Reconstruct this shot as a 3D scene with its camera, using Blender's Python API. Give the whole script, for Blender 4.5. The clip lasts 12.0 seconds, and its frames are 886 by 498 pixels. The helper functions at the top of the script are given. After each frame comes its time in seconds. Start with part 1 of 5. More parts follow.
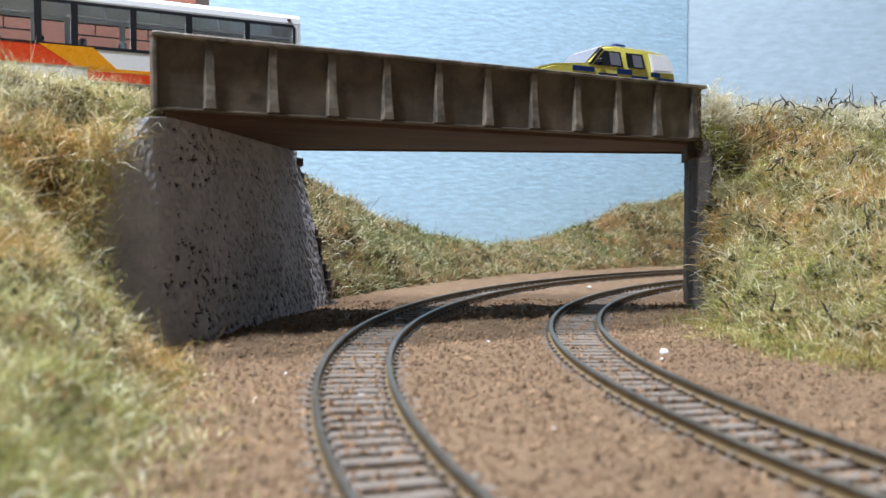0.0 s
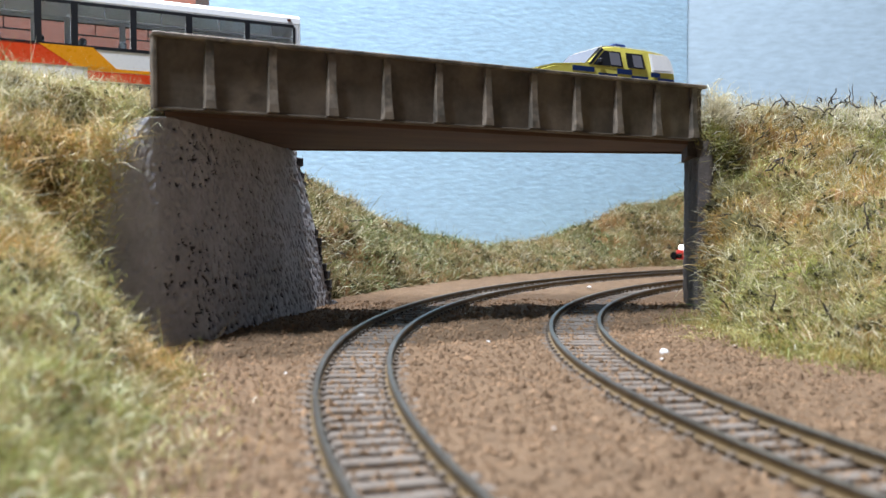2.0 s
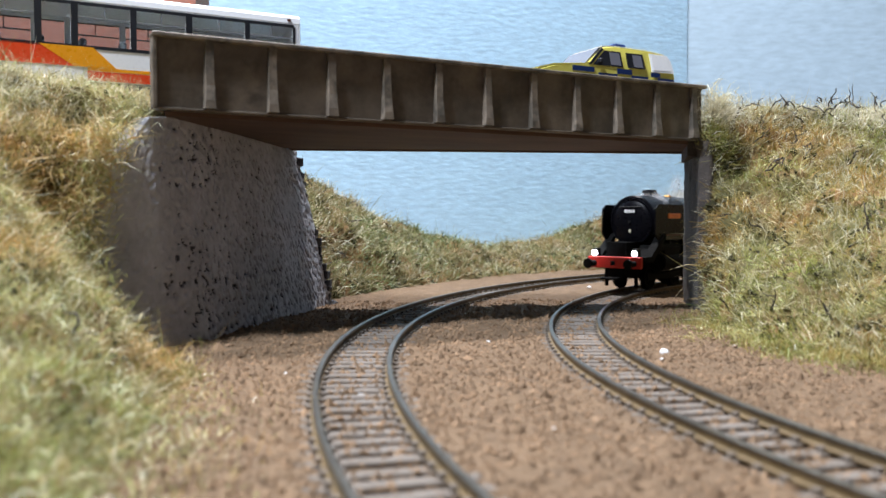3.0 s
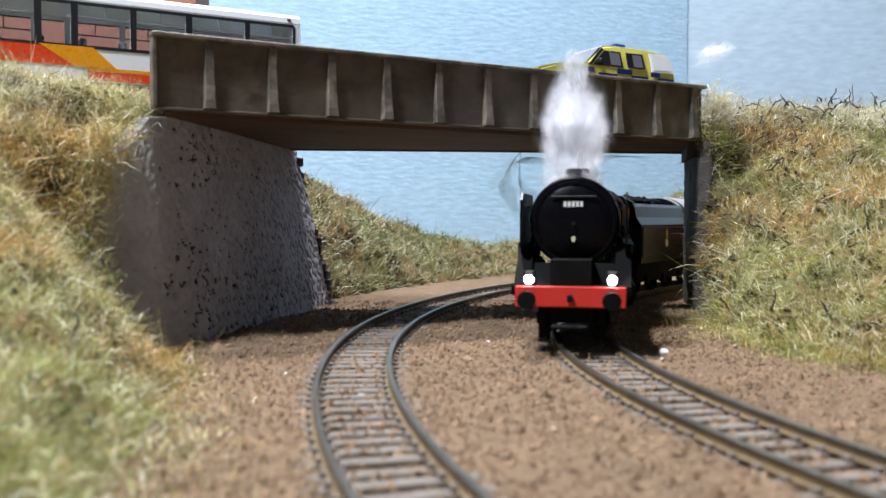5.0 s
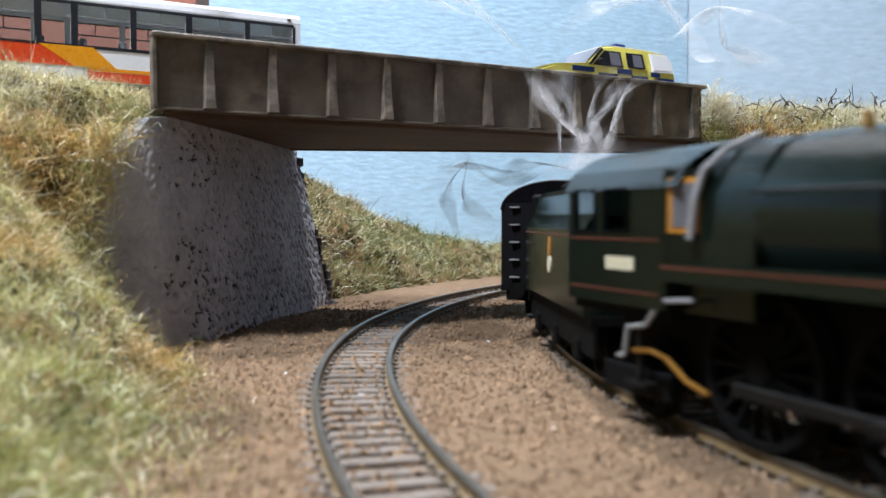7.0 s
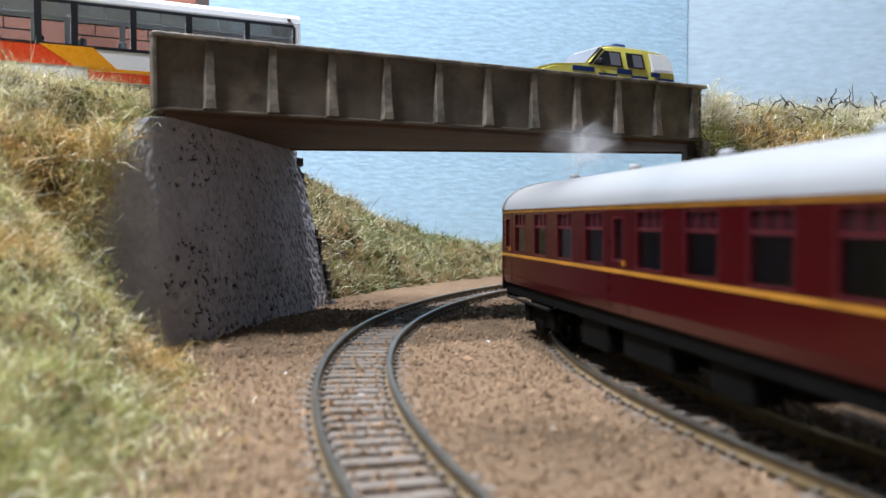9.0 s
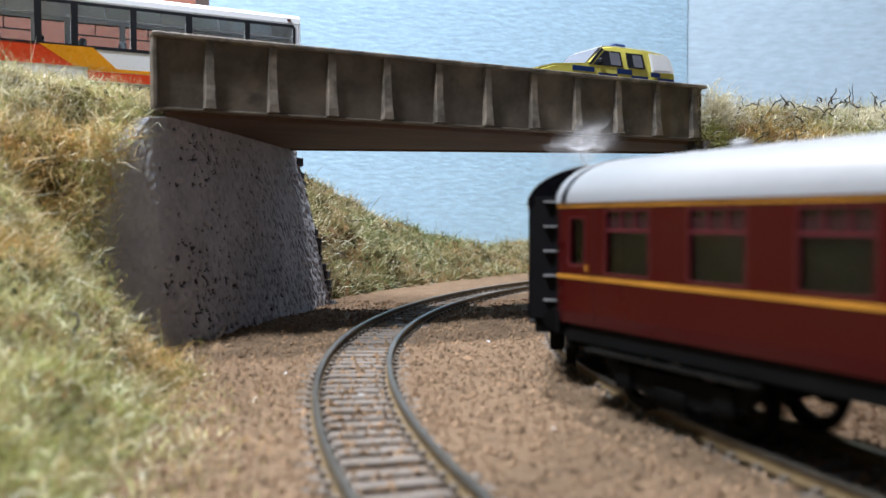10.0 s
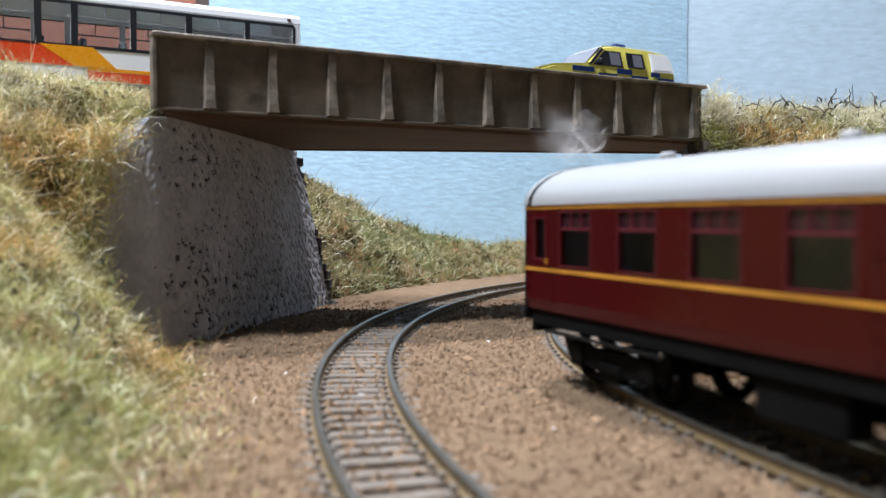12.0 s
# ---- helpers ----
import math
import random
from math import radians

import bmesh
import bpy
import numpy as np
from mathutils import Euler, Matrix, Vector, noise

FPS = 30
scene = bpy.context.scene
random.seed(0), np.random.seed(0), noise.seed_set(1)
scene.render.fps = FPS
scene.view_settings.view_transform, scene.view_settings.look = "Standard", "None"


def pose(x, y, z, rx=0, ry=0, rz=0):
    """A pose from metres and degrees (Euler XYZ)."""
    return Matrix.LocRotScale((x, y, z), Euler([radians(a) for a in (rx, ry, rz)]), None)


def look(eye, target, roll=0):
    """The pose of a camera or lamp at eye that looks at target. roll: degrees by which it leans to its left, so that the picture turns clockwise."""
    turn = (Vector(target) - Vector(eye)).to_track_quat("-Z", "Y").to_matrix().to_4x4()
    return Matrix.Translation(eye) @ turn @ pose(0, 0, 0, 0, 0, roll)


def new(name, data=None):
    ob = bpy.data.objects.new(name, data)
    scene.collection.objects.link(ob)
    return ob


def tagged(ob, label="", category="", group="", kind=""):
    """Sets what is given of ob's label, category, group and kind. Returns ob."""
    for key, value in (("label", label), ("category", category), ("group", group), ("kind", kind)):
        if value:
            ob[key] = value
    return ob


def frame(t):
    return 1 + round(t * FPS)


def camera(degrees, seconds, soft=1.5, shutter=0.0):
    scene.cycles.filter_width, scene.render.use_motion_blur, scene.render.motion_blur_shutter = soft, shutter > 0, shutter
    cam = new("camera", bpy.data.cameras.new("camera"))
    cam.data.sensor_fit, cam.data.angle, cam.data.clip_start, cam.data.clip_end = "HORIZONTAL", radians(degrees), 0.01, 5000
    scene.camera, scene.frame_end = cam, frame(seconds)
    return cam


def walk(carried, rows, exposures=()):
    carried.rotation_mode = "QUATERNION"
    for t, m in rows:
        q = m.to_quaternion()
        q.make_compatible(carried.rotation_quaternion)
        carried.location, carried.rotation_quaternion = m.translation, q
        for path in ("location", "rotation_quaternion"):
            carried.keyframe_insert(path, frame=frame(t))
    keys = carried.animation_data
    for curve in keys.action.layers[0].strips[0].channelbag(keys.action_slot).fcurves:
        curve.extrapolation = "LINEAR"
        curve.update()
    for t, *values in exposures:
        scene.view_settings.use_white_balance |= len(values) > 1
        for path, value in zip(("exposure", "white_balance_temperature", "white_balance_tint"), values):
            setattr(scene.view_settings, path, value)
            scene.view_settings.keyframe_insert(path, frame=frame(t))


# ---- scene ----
S = 0.001  # the layout is a 4 mm to the foot model: lengths below are millimetres


def P(x, y, z, rx=0, ry=0, rz=0):
    return pose(x * S, y * S, z * S, rx, ry, rz)


# ---- camera ----
EYE = (0.0, 0.0, 35.0)
cam = camera(55.0, 12.0, soft=1.5, shutter=0.5)
VIEW = P(*EYE, 90 - 1.92, 0, 0)
cam.data.dof.use_dof, cam.data.dof.focus_distance, cam.data.dof.aperture_fstop = True, 0.38, 22
walk(cam, [(0.0, VIEW), (12.0, VIEW)], exposures=[(0.0, 0.0), (12.0, 0.0)])

# ---- light: a small lamp over the layout and an added fill lamp to the left in front ----
world = bpy.data.worlds.new("room_air")
scene.world = world
world.use_nodes = True
world.node_tree.nodes["Background"].inputs[0].default_value = (0.75, 0.85, 1.0, 1)
world.node_tree.nodes["Background"].inputs[1].default_value = 0.12


def area_lamp(name, at, target, size, watts, colour):
    data = bpy.data.lights.new(name, "AREA")
    data.shape, data.size, data.energy, data.color = "DISK", size, watts, colour
    ob = new(name, data)
    ob.matrix_world = look([c * S for c in at], [c * S for c in target])
    return ob


area_lamp("ceiling_lamp", (-110, 670, 1150), (0, 300, 0), 0.09, 23, (0.97, 0.96, 1.0))
# added fill, no known source: brightens the bus, left bank and backdrop
area_lamp("left_fill_lamp", (-400, -40, 900), (-60, 340, 60), 0.16, 19.5, (0.82, 0.89, 1.0))


# ---- materials ----
def ramp(nt, fac, stops):
    n = nt.nodes.new("ShaderNodeValToRGB")
    while len(n.color_ramp.elements) < len(stops):
        n.color_ramp.elements.new(0.5)
    for e, (p, c) in zip(n.color_ramp.elements, stops):
        e.position, e.color = p, (*c, 1)
    nt.links.new(fac, n.inputs[0])
    return n.outputs[0]


def noise_out(nt, scale, detail=4, rough=0.6, stretch=None, space="Object"):
    tc = nt.nodes.new("ShaderNodeTexCoord")
    n = nt.nodes.new("ShaderNodeTexNoise")
    n.inputs["Scale"].default_value = scale
    n.inputs["Detail"].default_value = detail
    n.inputs["Roughness"].default_value = rough
    vec = tc.outputs[space]
    if stretch:
        mp = nt.nodes.new("ShaderNodeMapping")
        mp.inputs["Scale"].default_value = stretch
        nt.links.new(vec, mp.inputs[0])
        vec = mp.outputs[0]
    nt.links.new(vec, n.inputs["Vector"])
    return n.outputs["Fac"]


def mixc(nt, a, b, fac, mode="MIX"):
    n = nt.nodes.new("ShaderNodeMix")
    n.data_type, n.blend_type = "RGBA", mode
    for sock, v in ((n.inputs[0], fac), (n.inputs[6], a), (n.inputs[7], b)):
        if isinstance(v, (int, float)):
            sock.default_value = v
        elif isinstance(v, tuple):
            sock.default_value = (*v, 1)
        else:
            nt.links.new(v, sock)
    return n.outputs[2]


def material(name, colour, rough=0.6, metal=0.0, dark=0.7, light=1.2, scale=120, fine=900, bump=0.15, bump_mm=0.2,
             island=0.0, spec=0.4, stretch=None, second=None, second_scale=60, spread=(0.45, 0.62)):
    """Colour with two scales of variation, a second tone in patches, and fine relief."""
    m = bpy.data.materials.new(name)
    m.use_nodes = True
    nt = m.node_tree
    b = nt.nodes["Principled BSDF"]
    col = tuple(colour)
    big = noise_out(nt, scale, 5, 0.6, stretch)
    c = ramp(nt, big, [(0.3, tuple(v * dark for v in col)), (0.7, tuple(min(1, v * light) for v in col))])
    if second:
        patch = ramp(nt, noise_out(nt, second_scale, 4, 0.55, stretch), [(spread[0], (0, 0, 0)), (spread[1], (1, 1, 1))])
        c = mixc(nt, c, tuple(second), patch)
    grain = noise_out(nt, fine, 3, 0.6, stretch)
    c = mixc(nt, c, ramp(nt, grain, [(0.3, (0.75,) * 3), (0.7, (1.1,) * 3)]), 0.6 if bump > 0.05 else 0.12, "MULTIPLY")
    if island:
        g = nt.nodes.new("ShaderNodeNewGeometry")
        v = ramp(nt, g.outputs["Random Per Island"], [(0, (1 - island,) * 3), (1, (1 + island,) * 3)])
        c = mixc(nt, c, v, 1.0, "MULTIPLY")
    nt.links.new(c, b.inputs["Base Color"])
    r = ramp(nt, grain, [(0.2, (max(0, rough - 0.08),) * 3), (0.8, (min(1, rough + 0.08),) * 3)])
    nt.links.new(r, b.inputs["Roughness"])
    b.inputs["Metallic"].default_value = metal
    b.inputs["Specular IOR Level"].default_value = spec
    if bump:
        bp = nt.nodes.new("ShaderNodeBump")
        bp.inputs["Strength"].default_value = bump
        bp.inputs["Distance"].default_value = bump_mm * S
        nt.links.new(grain, bp.inputs["Height"])
        nt.links.new(bp.outputs[0], b.inputs["Normal"])
    return m


def glow(name, colour, strength):
    m = bpy.data.materials.new(name)
    m.use_nodes = True
    b = m.node_tree.nodes["Principled BSDF"]
    b.inputs["Base Color"].default_value = (*colour, 1)
    b.inputs["Emission Color"].default_value = (*colour, 1)
    b.inputs["Emission Strength"].default_value = strength
    return m


def glass(name, tint, rough=0.05, ior=1.08):
    m = bpy.data.materials.new(name)
    m.use_nodes = True
    nt = m.node_tree
    b = nt.nodes["Principled BSDF"]
    b.inputs["Base Color"].default_value = (*tint, 1)
    b.inputs["Roughness"].default_value = rough
    b.inputs["Transmission Weight"].default_value = 1.0
    b.inputs["IOR"].default_value = ior
    return m


M_GROUND = material("ballast_earth", (0.19, 0.122, 0.07), 0.92, dark=0.74, light=1.25, scale=150, fine=620, bump=1.0, bump_mm=1.3,
                    second=(0.12, 0.075, 0.042), second_scale=300, spread=(0.52, 0.72))
M_SLEEPER = material("sleeper_plastic", (0.125, 0.1, 0.078), 0.75, dark=0.7, light=1.5, scale=150, fine=1500, second=(0.2, 0.17, 0.145), second_scale=220)
M_RAIL = material("rail_steel", (0.2, 0.18, 0.15), 0.32, metal=0.85, dark=0.7, light=1.2, scale=200, fine=1500, bump=0.05)
M_RUST = material("rail_rust", (0.15, 0.1, 0.045), 0.7, dark=0.7, light=1.3, scale=200, fine=1500)
M_GIRDER = material("girder_paint", (0.13, 0.105, 0.08), 0.55, dark=0.55, light=1.45, scale=60, fine=500, bump=0.3, bump_mm=0.15,
                    second=(0.075, 0.062, 0.048), second_scale=110, spread=(0.5, 0.7))
M_EDGE = material("girder_edge_wear", (0.2, 0.165, 0.13), 0.6, dark=0.6, light=1.35, scale=120, fine=600, bump=0.3, second=(0.085, 0.075, 0.06), second_scale=140)
M_WOOD = material("underside_wood", (0.11, 0.06, 0.042), 0.75, dark=0.6, light=1.3, scale=60, fine=700, bump=0.4, stretch=(0.3, 1, 1))
M_PLASTER = material("grey_plaster", (0.46, 0.46, 0.51), 0.7, dark=0.8, light=1.15, scale=50, fine=420, bump=0.8, bump_mm=0.6)
M_PLASTERDARK = material("dark_grey_plaster", (0.075, 0.075, 0.085), 0.85, dark=0.6, light=1.6, scale=150, fine=900, bump=0.5, bump_mm=0.3)
M_PIER = material("pier_stone", (0.085, 0.072, 0.065), 0.85, dark=0.6, light=1.3, scale=120, fine=600, bump=0.8, bump_mm=0.6)
M_SOIL = material("bank_scatter", (0.15, 0.135, 0.055), 0.95, dark=0.6, light=1.4, scale=60, fine=600, bump=0.8, bump_mm=0.8,
                  second=(0.24, 0.13, 0.05), second_scale=40)
M_SKY = material("sky_paint", (0.53, 0.77, 0.98), 0.4, dark=0.94, light=1.05, scale=9, fine=330, bump=0.6, bump_mm=0.7, stretch=(0.06, 1, 1))
M_SKY2 = material("sky_paint_grey", (0.4, 0.52, 0.62), 0.55, dark=0.97, light=1.03, scale=6, fine=300, bump=0.4, bump_mm=0.3, stretch=(0.12, 1, 1))
M_ROOM = material("room_paint", (0.15, 0.17, 0.2), 0.9, dark=0.97, light=1.02, scale=2, fine=40, bump=0.1)
M_ROAD = material("road_card", (0.1, 0.1, 0.1), 0.85, scale=60, fine=900)


# ---- mesh helpers ----
def part(name, bm, mat, parent=None, label="", smooth=False):
    """One mesh object out of a bmesh in millimetres."""
    me = bpy.data.meshes.new(name)
    bmesh.ops.scale(bm, vec=(S, S, S), verts=bm.verts)
    bmesh.ops.recalc_face_normals(bm, faces=bm.faces)
    bm.to_mesh(me)
    bm.free()
    me.materials.append(mat)
    if smooth:
        me.polygons.foreach_set("use_smooth", [True] * len(me.polygons))
        me.set_sharp_from_angle(angle=radians(40))
    ob = new(name, me)
    if parent:
        ob.parent = parent
    if label:
        ob["label"] = label
    return ob


def arrays(name, verts, faces, mat, parent=None, label="", smooth=False):
    """One mesh object out of vertex and face arrays in millimetres."""
    me = bpy.data.meshes.new(name)
    me.from_pydata((np.asarray(verts) * S).tolist(), [], faces if isinstance(faces, list) else faces.tolist())
    me.materials.append(mat)
    if smooth:
        me.polygons.foreach_set("use_smooth", [True] * len(me.polygons))
    ob = new(name, me)
    if parent:
        ob.parent = parent
    if label:
        ob["label"] = label
    return ob


def root(name, m=None, label="", category="", group="", kind=""):
    ob = new(name)
    ob.empty_display_size = 0.01
    if m is not None:
        ob.matrix_basis = m
    return tagged(ob, label, category, group, kind)


def add_box(bm, lo, hi, bevel=0.0, m=None):
    made = bmesh.ops.create_cube(bm, size=1)["verts"]
    for v in made:
        v.co = Vector([lo[i] + (v.co[i] + 0.5) * (hi[i] - lo[i]) for i in range(3)])
    if bevel:
        edges = list({e for v in made for e in v.link_edges})
        made = list({v for f in bmesh.ops.bevel(bm, geom=edges, offset=bevel, segments=1, affect="EDGES", profile=0.5)["faces"] for v in f.verts})
    if m is not None:
        bmesh.ops.transform(bm, matrix=m, verts=made)
    return made


def box(lo, hi, bevel=0.0, m=None):
    bm = bmesh.new()
    add_box(bm, lo, hi, bevel, m)
    return bm


def add_tube(bm, a, b, r, r2=None, seg=16, caps=True):
    a, b = Vector(a), Vector(b)
    d = b - a
    q = d.to_track_quat("Z", "Y").to_matrix().to_4x4()
    return bmesh.ops.create_cone(bm, cap_ends=caps, segments=seg, radius1=r, radius2=r if r2 is None else r2, depth=d.length,
                                 matrix=Matrix.Translation((a + b) / 2) @ q)["verts"]


def tube(a, b, r, r2=None, seg=16, caps=True):
    bm = bmesh.new()
    add_tube(bm, a, b, r, r2, seg, caps)
    return bm


def prism(points, lo, hi, axis="y", bevel=0.0):
    """A flat outline carried along one axis: (u, v) are the other two axes in order."""
    bm = bmesh.new()
    def co(u, v, w):
        return {"x": (w, u, v), "y": (u, w, v), "z": (u, v, w)}[axis]
    a = [bm.verts.new(co(u, v, lo)) for u, v in points]
    b = [bm.verts.new(co(u, v, hi)) for u, v in points]
    bm.faces.new(a)
    bm.faces.new(b[::-1])
    n = len(points)
    for i in range(n):
        bm.faces.new((a[i], b[i], b[(i + 1) % n], a[(i + 1) % n]))
    if bevel:
        bmesh.ops.bevel(bm, geom=bm.edges[:], offset=bevel, segments=1, affect="EDGES", profile=0.5)
    return bm


def grid_mesh(rows):
    """Vertices and quads of a net given as rows of points."""
    n, m = len(rows), len(rows[0])
    verts = [p for r in rows for p in r]
    faces = [[i * m + j, i * m + j + 1, (i + 1) * m + j + 1, (i + 1) * m + j] for i in range(n - 1) for j in range(m - 1)]
    return np.array(verts, float), faces


def fbm(x, y, z=0.0, octaves=4):
    return noise.fractal(Vector((x, y, z)), 0.9, 2.1, octaves)


# ---- the room round the layout ----
def room():
    lo, hi = (-1000, -900, -30.2), (1850, 1150, 1500)
    t = 60
    for nm, a, b in (("wall_west", (lo[0] - t, lo[1], lo[2]), (lo[0], hi[1], hi[2])), ("wall_east", (hi[0], lo[1], lo[2]), (hi[0] + t, hi[1], hi[2])),
                     ("wall_south", (lo[0], lo[1] - t, lo[2]), (hi[0], lo[1], hi[2])), ("wall_north", (lo[0], hi[1], lo[2]), (hi[0], hi[1] + t, hi[2]))):
        tagged(part(nm, box(a, b), M_ROOM), "plain blue-grey painted room wall", "wall", kind="structure")
    tagged(part("ceiling", box((lo[0], lo[1], hi[2]), (hi[0], hi[1], hi[2] + t)), M_ROOM), "plain blue-grey painted room ceiling", "ceiling", kind="structure")
    tagged(part("floor", box((lo[0], lo[1], lo[2] - t), (hi[0], hi[1], lo[2])), M_WOOD), "brown wooden table top under the baseboard", "floor", kind="structure")


room()

# ---- the two curved tracks ----
CX, CY = 418.0, 236.5     # common centre of both curves
R_IN, R_OUT = 376.5, 440.4
A0, A1 = -1.15, 1.5708    # the curves run straight on past these angles


def along(s, r):
    """Place and heading on a track of radius r, s millimetres back from the point abreast of the centre."""
    a = s / r
    k = min(max(a, A0), A1)
    p = Vector((CX - r * math.cos(k), CY + r * math.sin(k)))
    h = Vector((-math.sin(k), -math.cos(k)))
    p -= h * (a - k) * r
    return p, h


def track(name, r, s0, s1, near0, near1, label):
    top = root(name, None, label, "railway track")
    profile = [(-1.1, -2.5), (1.1, -2.5), (1.1, -2.1), (0.35, -1.8), (0.3, -0.9), (0.6, -0.7), (0.6, -0.12), (0.45, 0), (-0.45, 0), (-0.6, -0.12),
               (-0.6, -0.7), (-0.3, -0.9), (-0.35, -1.8), (-1.1, -2.1)]
    n = int((s1 - s0) / 4)
    for side in (-1, 1):
        verts, faces, mats = [], [], []
        for i in range(n + 1):
            p, h = along(s0 + (s1 - s0) * i / n, r)
            left = Vector((h.y, -h.x))
            for u, z in profile:
                q = p + left * (side * 8.25 + u)
                verts.append((q.x, q.y, z))
        k = len(profile)
        for i in range(n):
            for j in range(k):
                faces.append([i * k + j, i * k + (j + 1) % k, (i + 1) * k + (j + 1) % k, (i + 1) * k + j])
                mats.append(0 if j in (5, 6, 7, 8, 9) else 1)
        rail = arrays("rail", verts, faces, M_RAIL, top, "dull steel rail with brown rusty sides")
        rail.data.materials.append(M_RUST)
        rail.data.polygons.foreach_set("material_index", mats)
    pitch = 6.2
    base = box((-13.4, -1.5, -4.2), (13.4, 1.5, -2.5), 0.3)
    for side in (-1, 1):
        for u in (-1, 1):
            add_box(base, (side * 8.25 + u * 1.3 - 0.55, -0.8, -2.5), (side * 8.25 + u * 1.3 + 0.55, 0.8, -1.7))
    first = part("sleeper", base, M_SLEEPER, top)
    rest_v, rest_f = [], []
    src = [v.co / S for v in first.data.vertices]
    polys = [list(p.vertices) for p in first.data.polygons]
    started = False
    rnd = random.Random(3)
    s = s0
    while s < s1:
        p, h = along(s, r)
        ang = math.degrees(math.atan2(h.y, h.x)) - 90 + rnd.uniform(-1.2, 1.2)
        m = P(p.x, p.y, rnd.uniform(-0.25, 0.1), 0, 0, ang)
        if near0 < s < near1:
            if not started:
                ob, started = first, True
            else:
                ob = new("sleeper", first.data)
                ob.parent = top
            ob.matrix_basis = m
        else:
            o = len(rest_v)
            mm = Matrix.Translation((p.x, p.y, 0)) @ Matrix.Rotation(radians(ang), 4, "Z")
            rest_v += [tuple(mm @ v) for v in src]
            rest_f += [[i + o for i in f] for f in polys]
        s += pitch
    tagged(arrays("far_sleepers", rest_v, rest_f, M_SLEEPER, top), kind="stuff")
    return top


track("railway_track", R_OUT, -700, 1100, -260, 620, "curved outer model railway track with brown sleepers on tan ballast")
track("railway_track", R_IN, -1050, 1500, -240, 560, "curved inner model railway track with brown sleepers on tan ballast")

# ---- ground, banks and painted backdrop ----
def lerp_line(pts, n):
    """n points at even steps along a line of points."""
    pts = np.array(pts, float)
    d = np.r_[0, np.cumsum(np.linalg.norm(np.diff(pts, axis=0), axis=1))]
    t = np.linspace(0, d[-1], n)
    return np.stack([np.interp(t, d, pts[:, k]) for k in range(pts.shape[1])], 1)


def ground_z(x, y):
    d = math.hypot(x - CX, y - CY)
    bed = max(math.exp(-((d - R_IN) / 16) ** 4), math.exp(-((d - R_OUT) / 16) ** 4))
    z = -3.3 + 0.9 * fbm(x / 26, y / 26) * (1 - bed) + (0.65 - 0.4 * bed) * fbm(x / 5, y / 5, 3) - 0.3 * bed
    for r in (R_IN, R_OUT):
        z += 1.25 * math.exp(-((abs(d - r) - 13.0) / 2.8) ** 2)
    z += (1 - bed) * 1.0 * math.exp(-((d - 410) / 14) ** 2)
    return min(z, -2.45 if bed > 0.5 else -1.0)


def ground():
    xs = np.r_[np.linspace(-800, -170, 22), np.linspace(-160, 260, 211), np.linspace(275, 1700, 40)]
    ys = np.r_[np.linspace(-700, 60, 26), np.linspace(64, 420, 150), np.linspace(424, 760, 70), np.linspace(775, 1000, 10)]
    rows = [[(x, y, ground_z(x, y)) for x in xs] for y in ys]
    v, f = grid_mesh(rows)
    tagged(arrays("ground", v, f, M_GROUND, smooth=True), "tan gritty model ballast and earth with darker crumbs", "ground", kind="structure")
    tagged(part("baseboard", box((-800, -700, -30), (1700, 1000, -6.5)), M_WOOD), "brown wooden baseboard under the scenery", "baseboard", kind="structure")


def bank_net(toe, top, n, m, bulge, rough, back=None, seed=0.0):
    """A net from the toe line up to the top line, with lumps, and a plateau behind."""
    a, b = lerp_line(toe, n), lerp_line(top, n)
    rows = []
    for j in range(m):
        t = j / (m - 1)
        row = []
        for i in range(n):
            p = a[i] * (1 - t) + b[i] * t
            z = p[2] + bulge * math.sin(math.pi * t) * (b[i][2] - a[i][2]) / 80
            k = min(1, 6 * t * (1.02 - t) + 0.08)
            dx = rough * fbm(p[0] / 22 + seed, p[1] / 22, z / 22) * k
            dy = rough * fbm(p[0] / 22 + seed + 9, p[1] / 22, z / 22) * k
            dz = rough * fbm(p[0] / 14 + seed + 5, p[1] / 14, z / 14) * k
            row.append((p[0] + dx, p[1] + dy, z + dz))
        rows.append(row)
    if back is not None:
        c = lerp_line(back, n)
        for t in (0.33, 0.66, 1.0):
            rows.append([tuple(b[i] * (1 - t) + c[i] * t) for i in range(n)])
        rows.append([(c[i][0], c[i][1], -6) for i in range(n)])
    return grid_mesh(rows)


LEFT_TOE = [(-102, 250, 40), (-103, 238, 24), (-94, 226, 8), (-78, 213, -4), (-62, 188, -4), (-51, 140, -4), (-45, 95, -4), (-60, 0, -4), (-100, -120, -4)]
LEFT_TOP = [(-95, 262, 70), (-106, 258, 74), (-135, 250, 79.5), (-190, 225, 82), (-260, 190, 84), (-340, 130, 85), (-460, 40, 85)]
LEFT_BACK = [(-90, 400, 78), (-110, 410, 78), (-180, 400, 78), (-260, 380, 78), (-360, 360, 78), (-480, 340, 78), (-650, 300, 78)]
RIGHT_TOE = [(106, 342, -4), (98, 305, -4), (103, 265, -4), (119, 224, -4), (165, 180, -4), (320, 100, -4)]
RIGHT_TOP = [(110, 356, 78), (128, 374, 82), (152, 386, 84), (205, 399, 84), (300, 412, 85), (480, 425, 85)]
RIGHT_BACK = [(116, 400, 80), (132, 418, 80), (158, 450, 80), (215, 500, 80), (310, 540, 80), (480, 560, 80)]


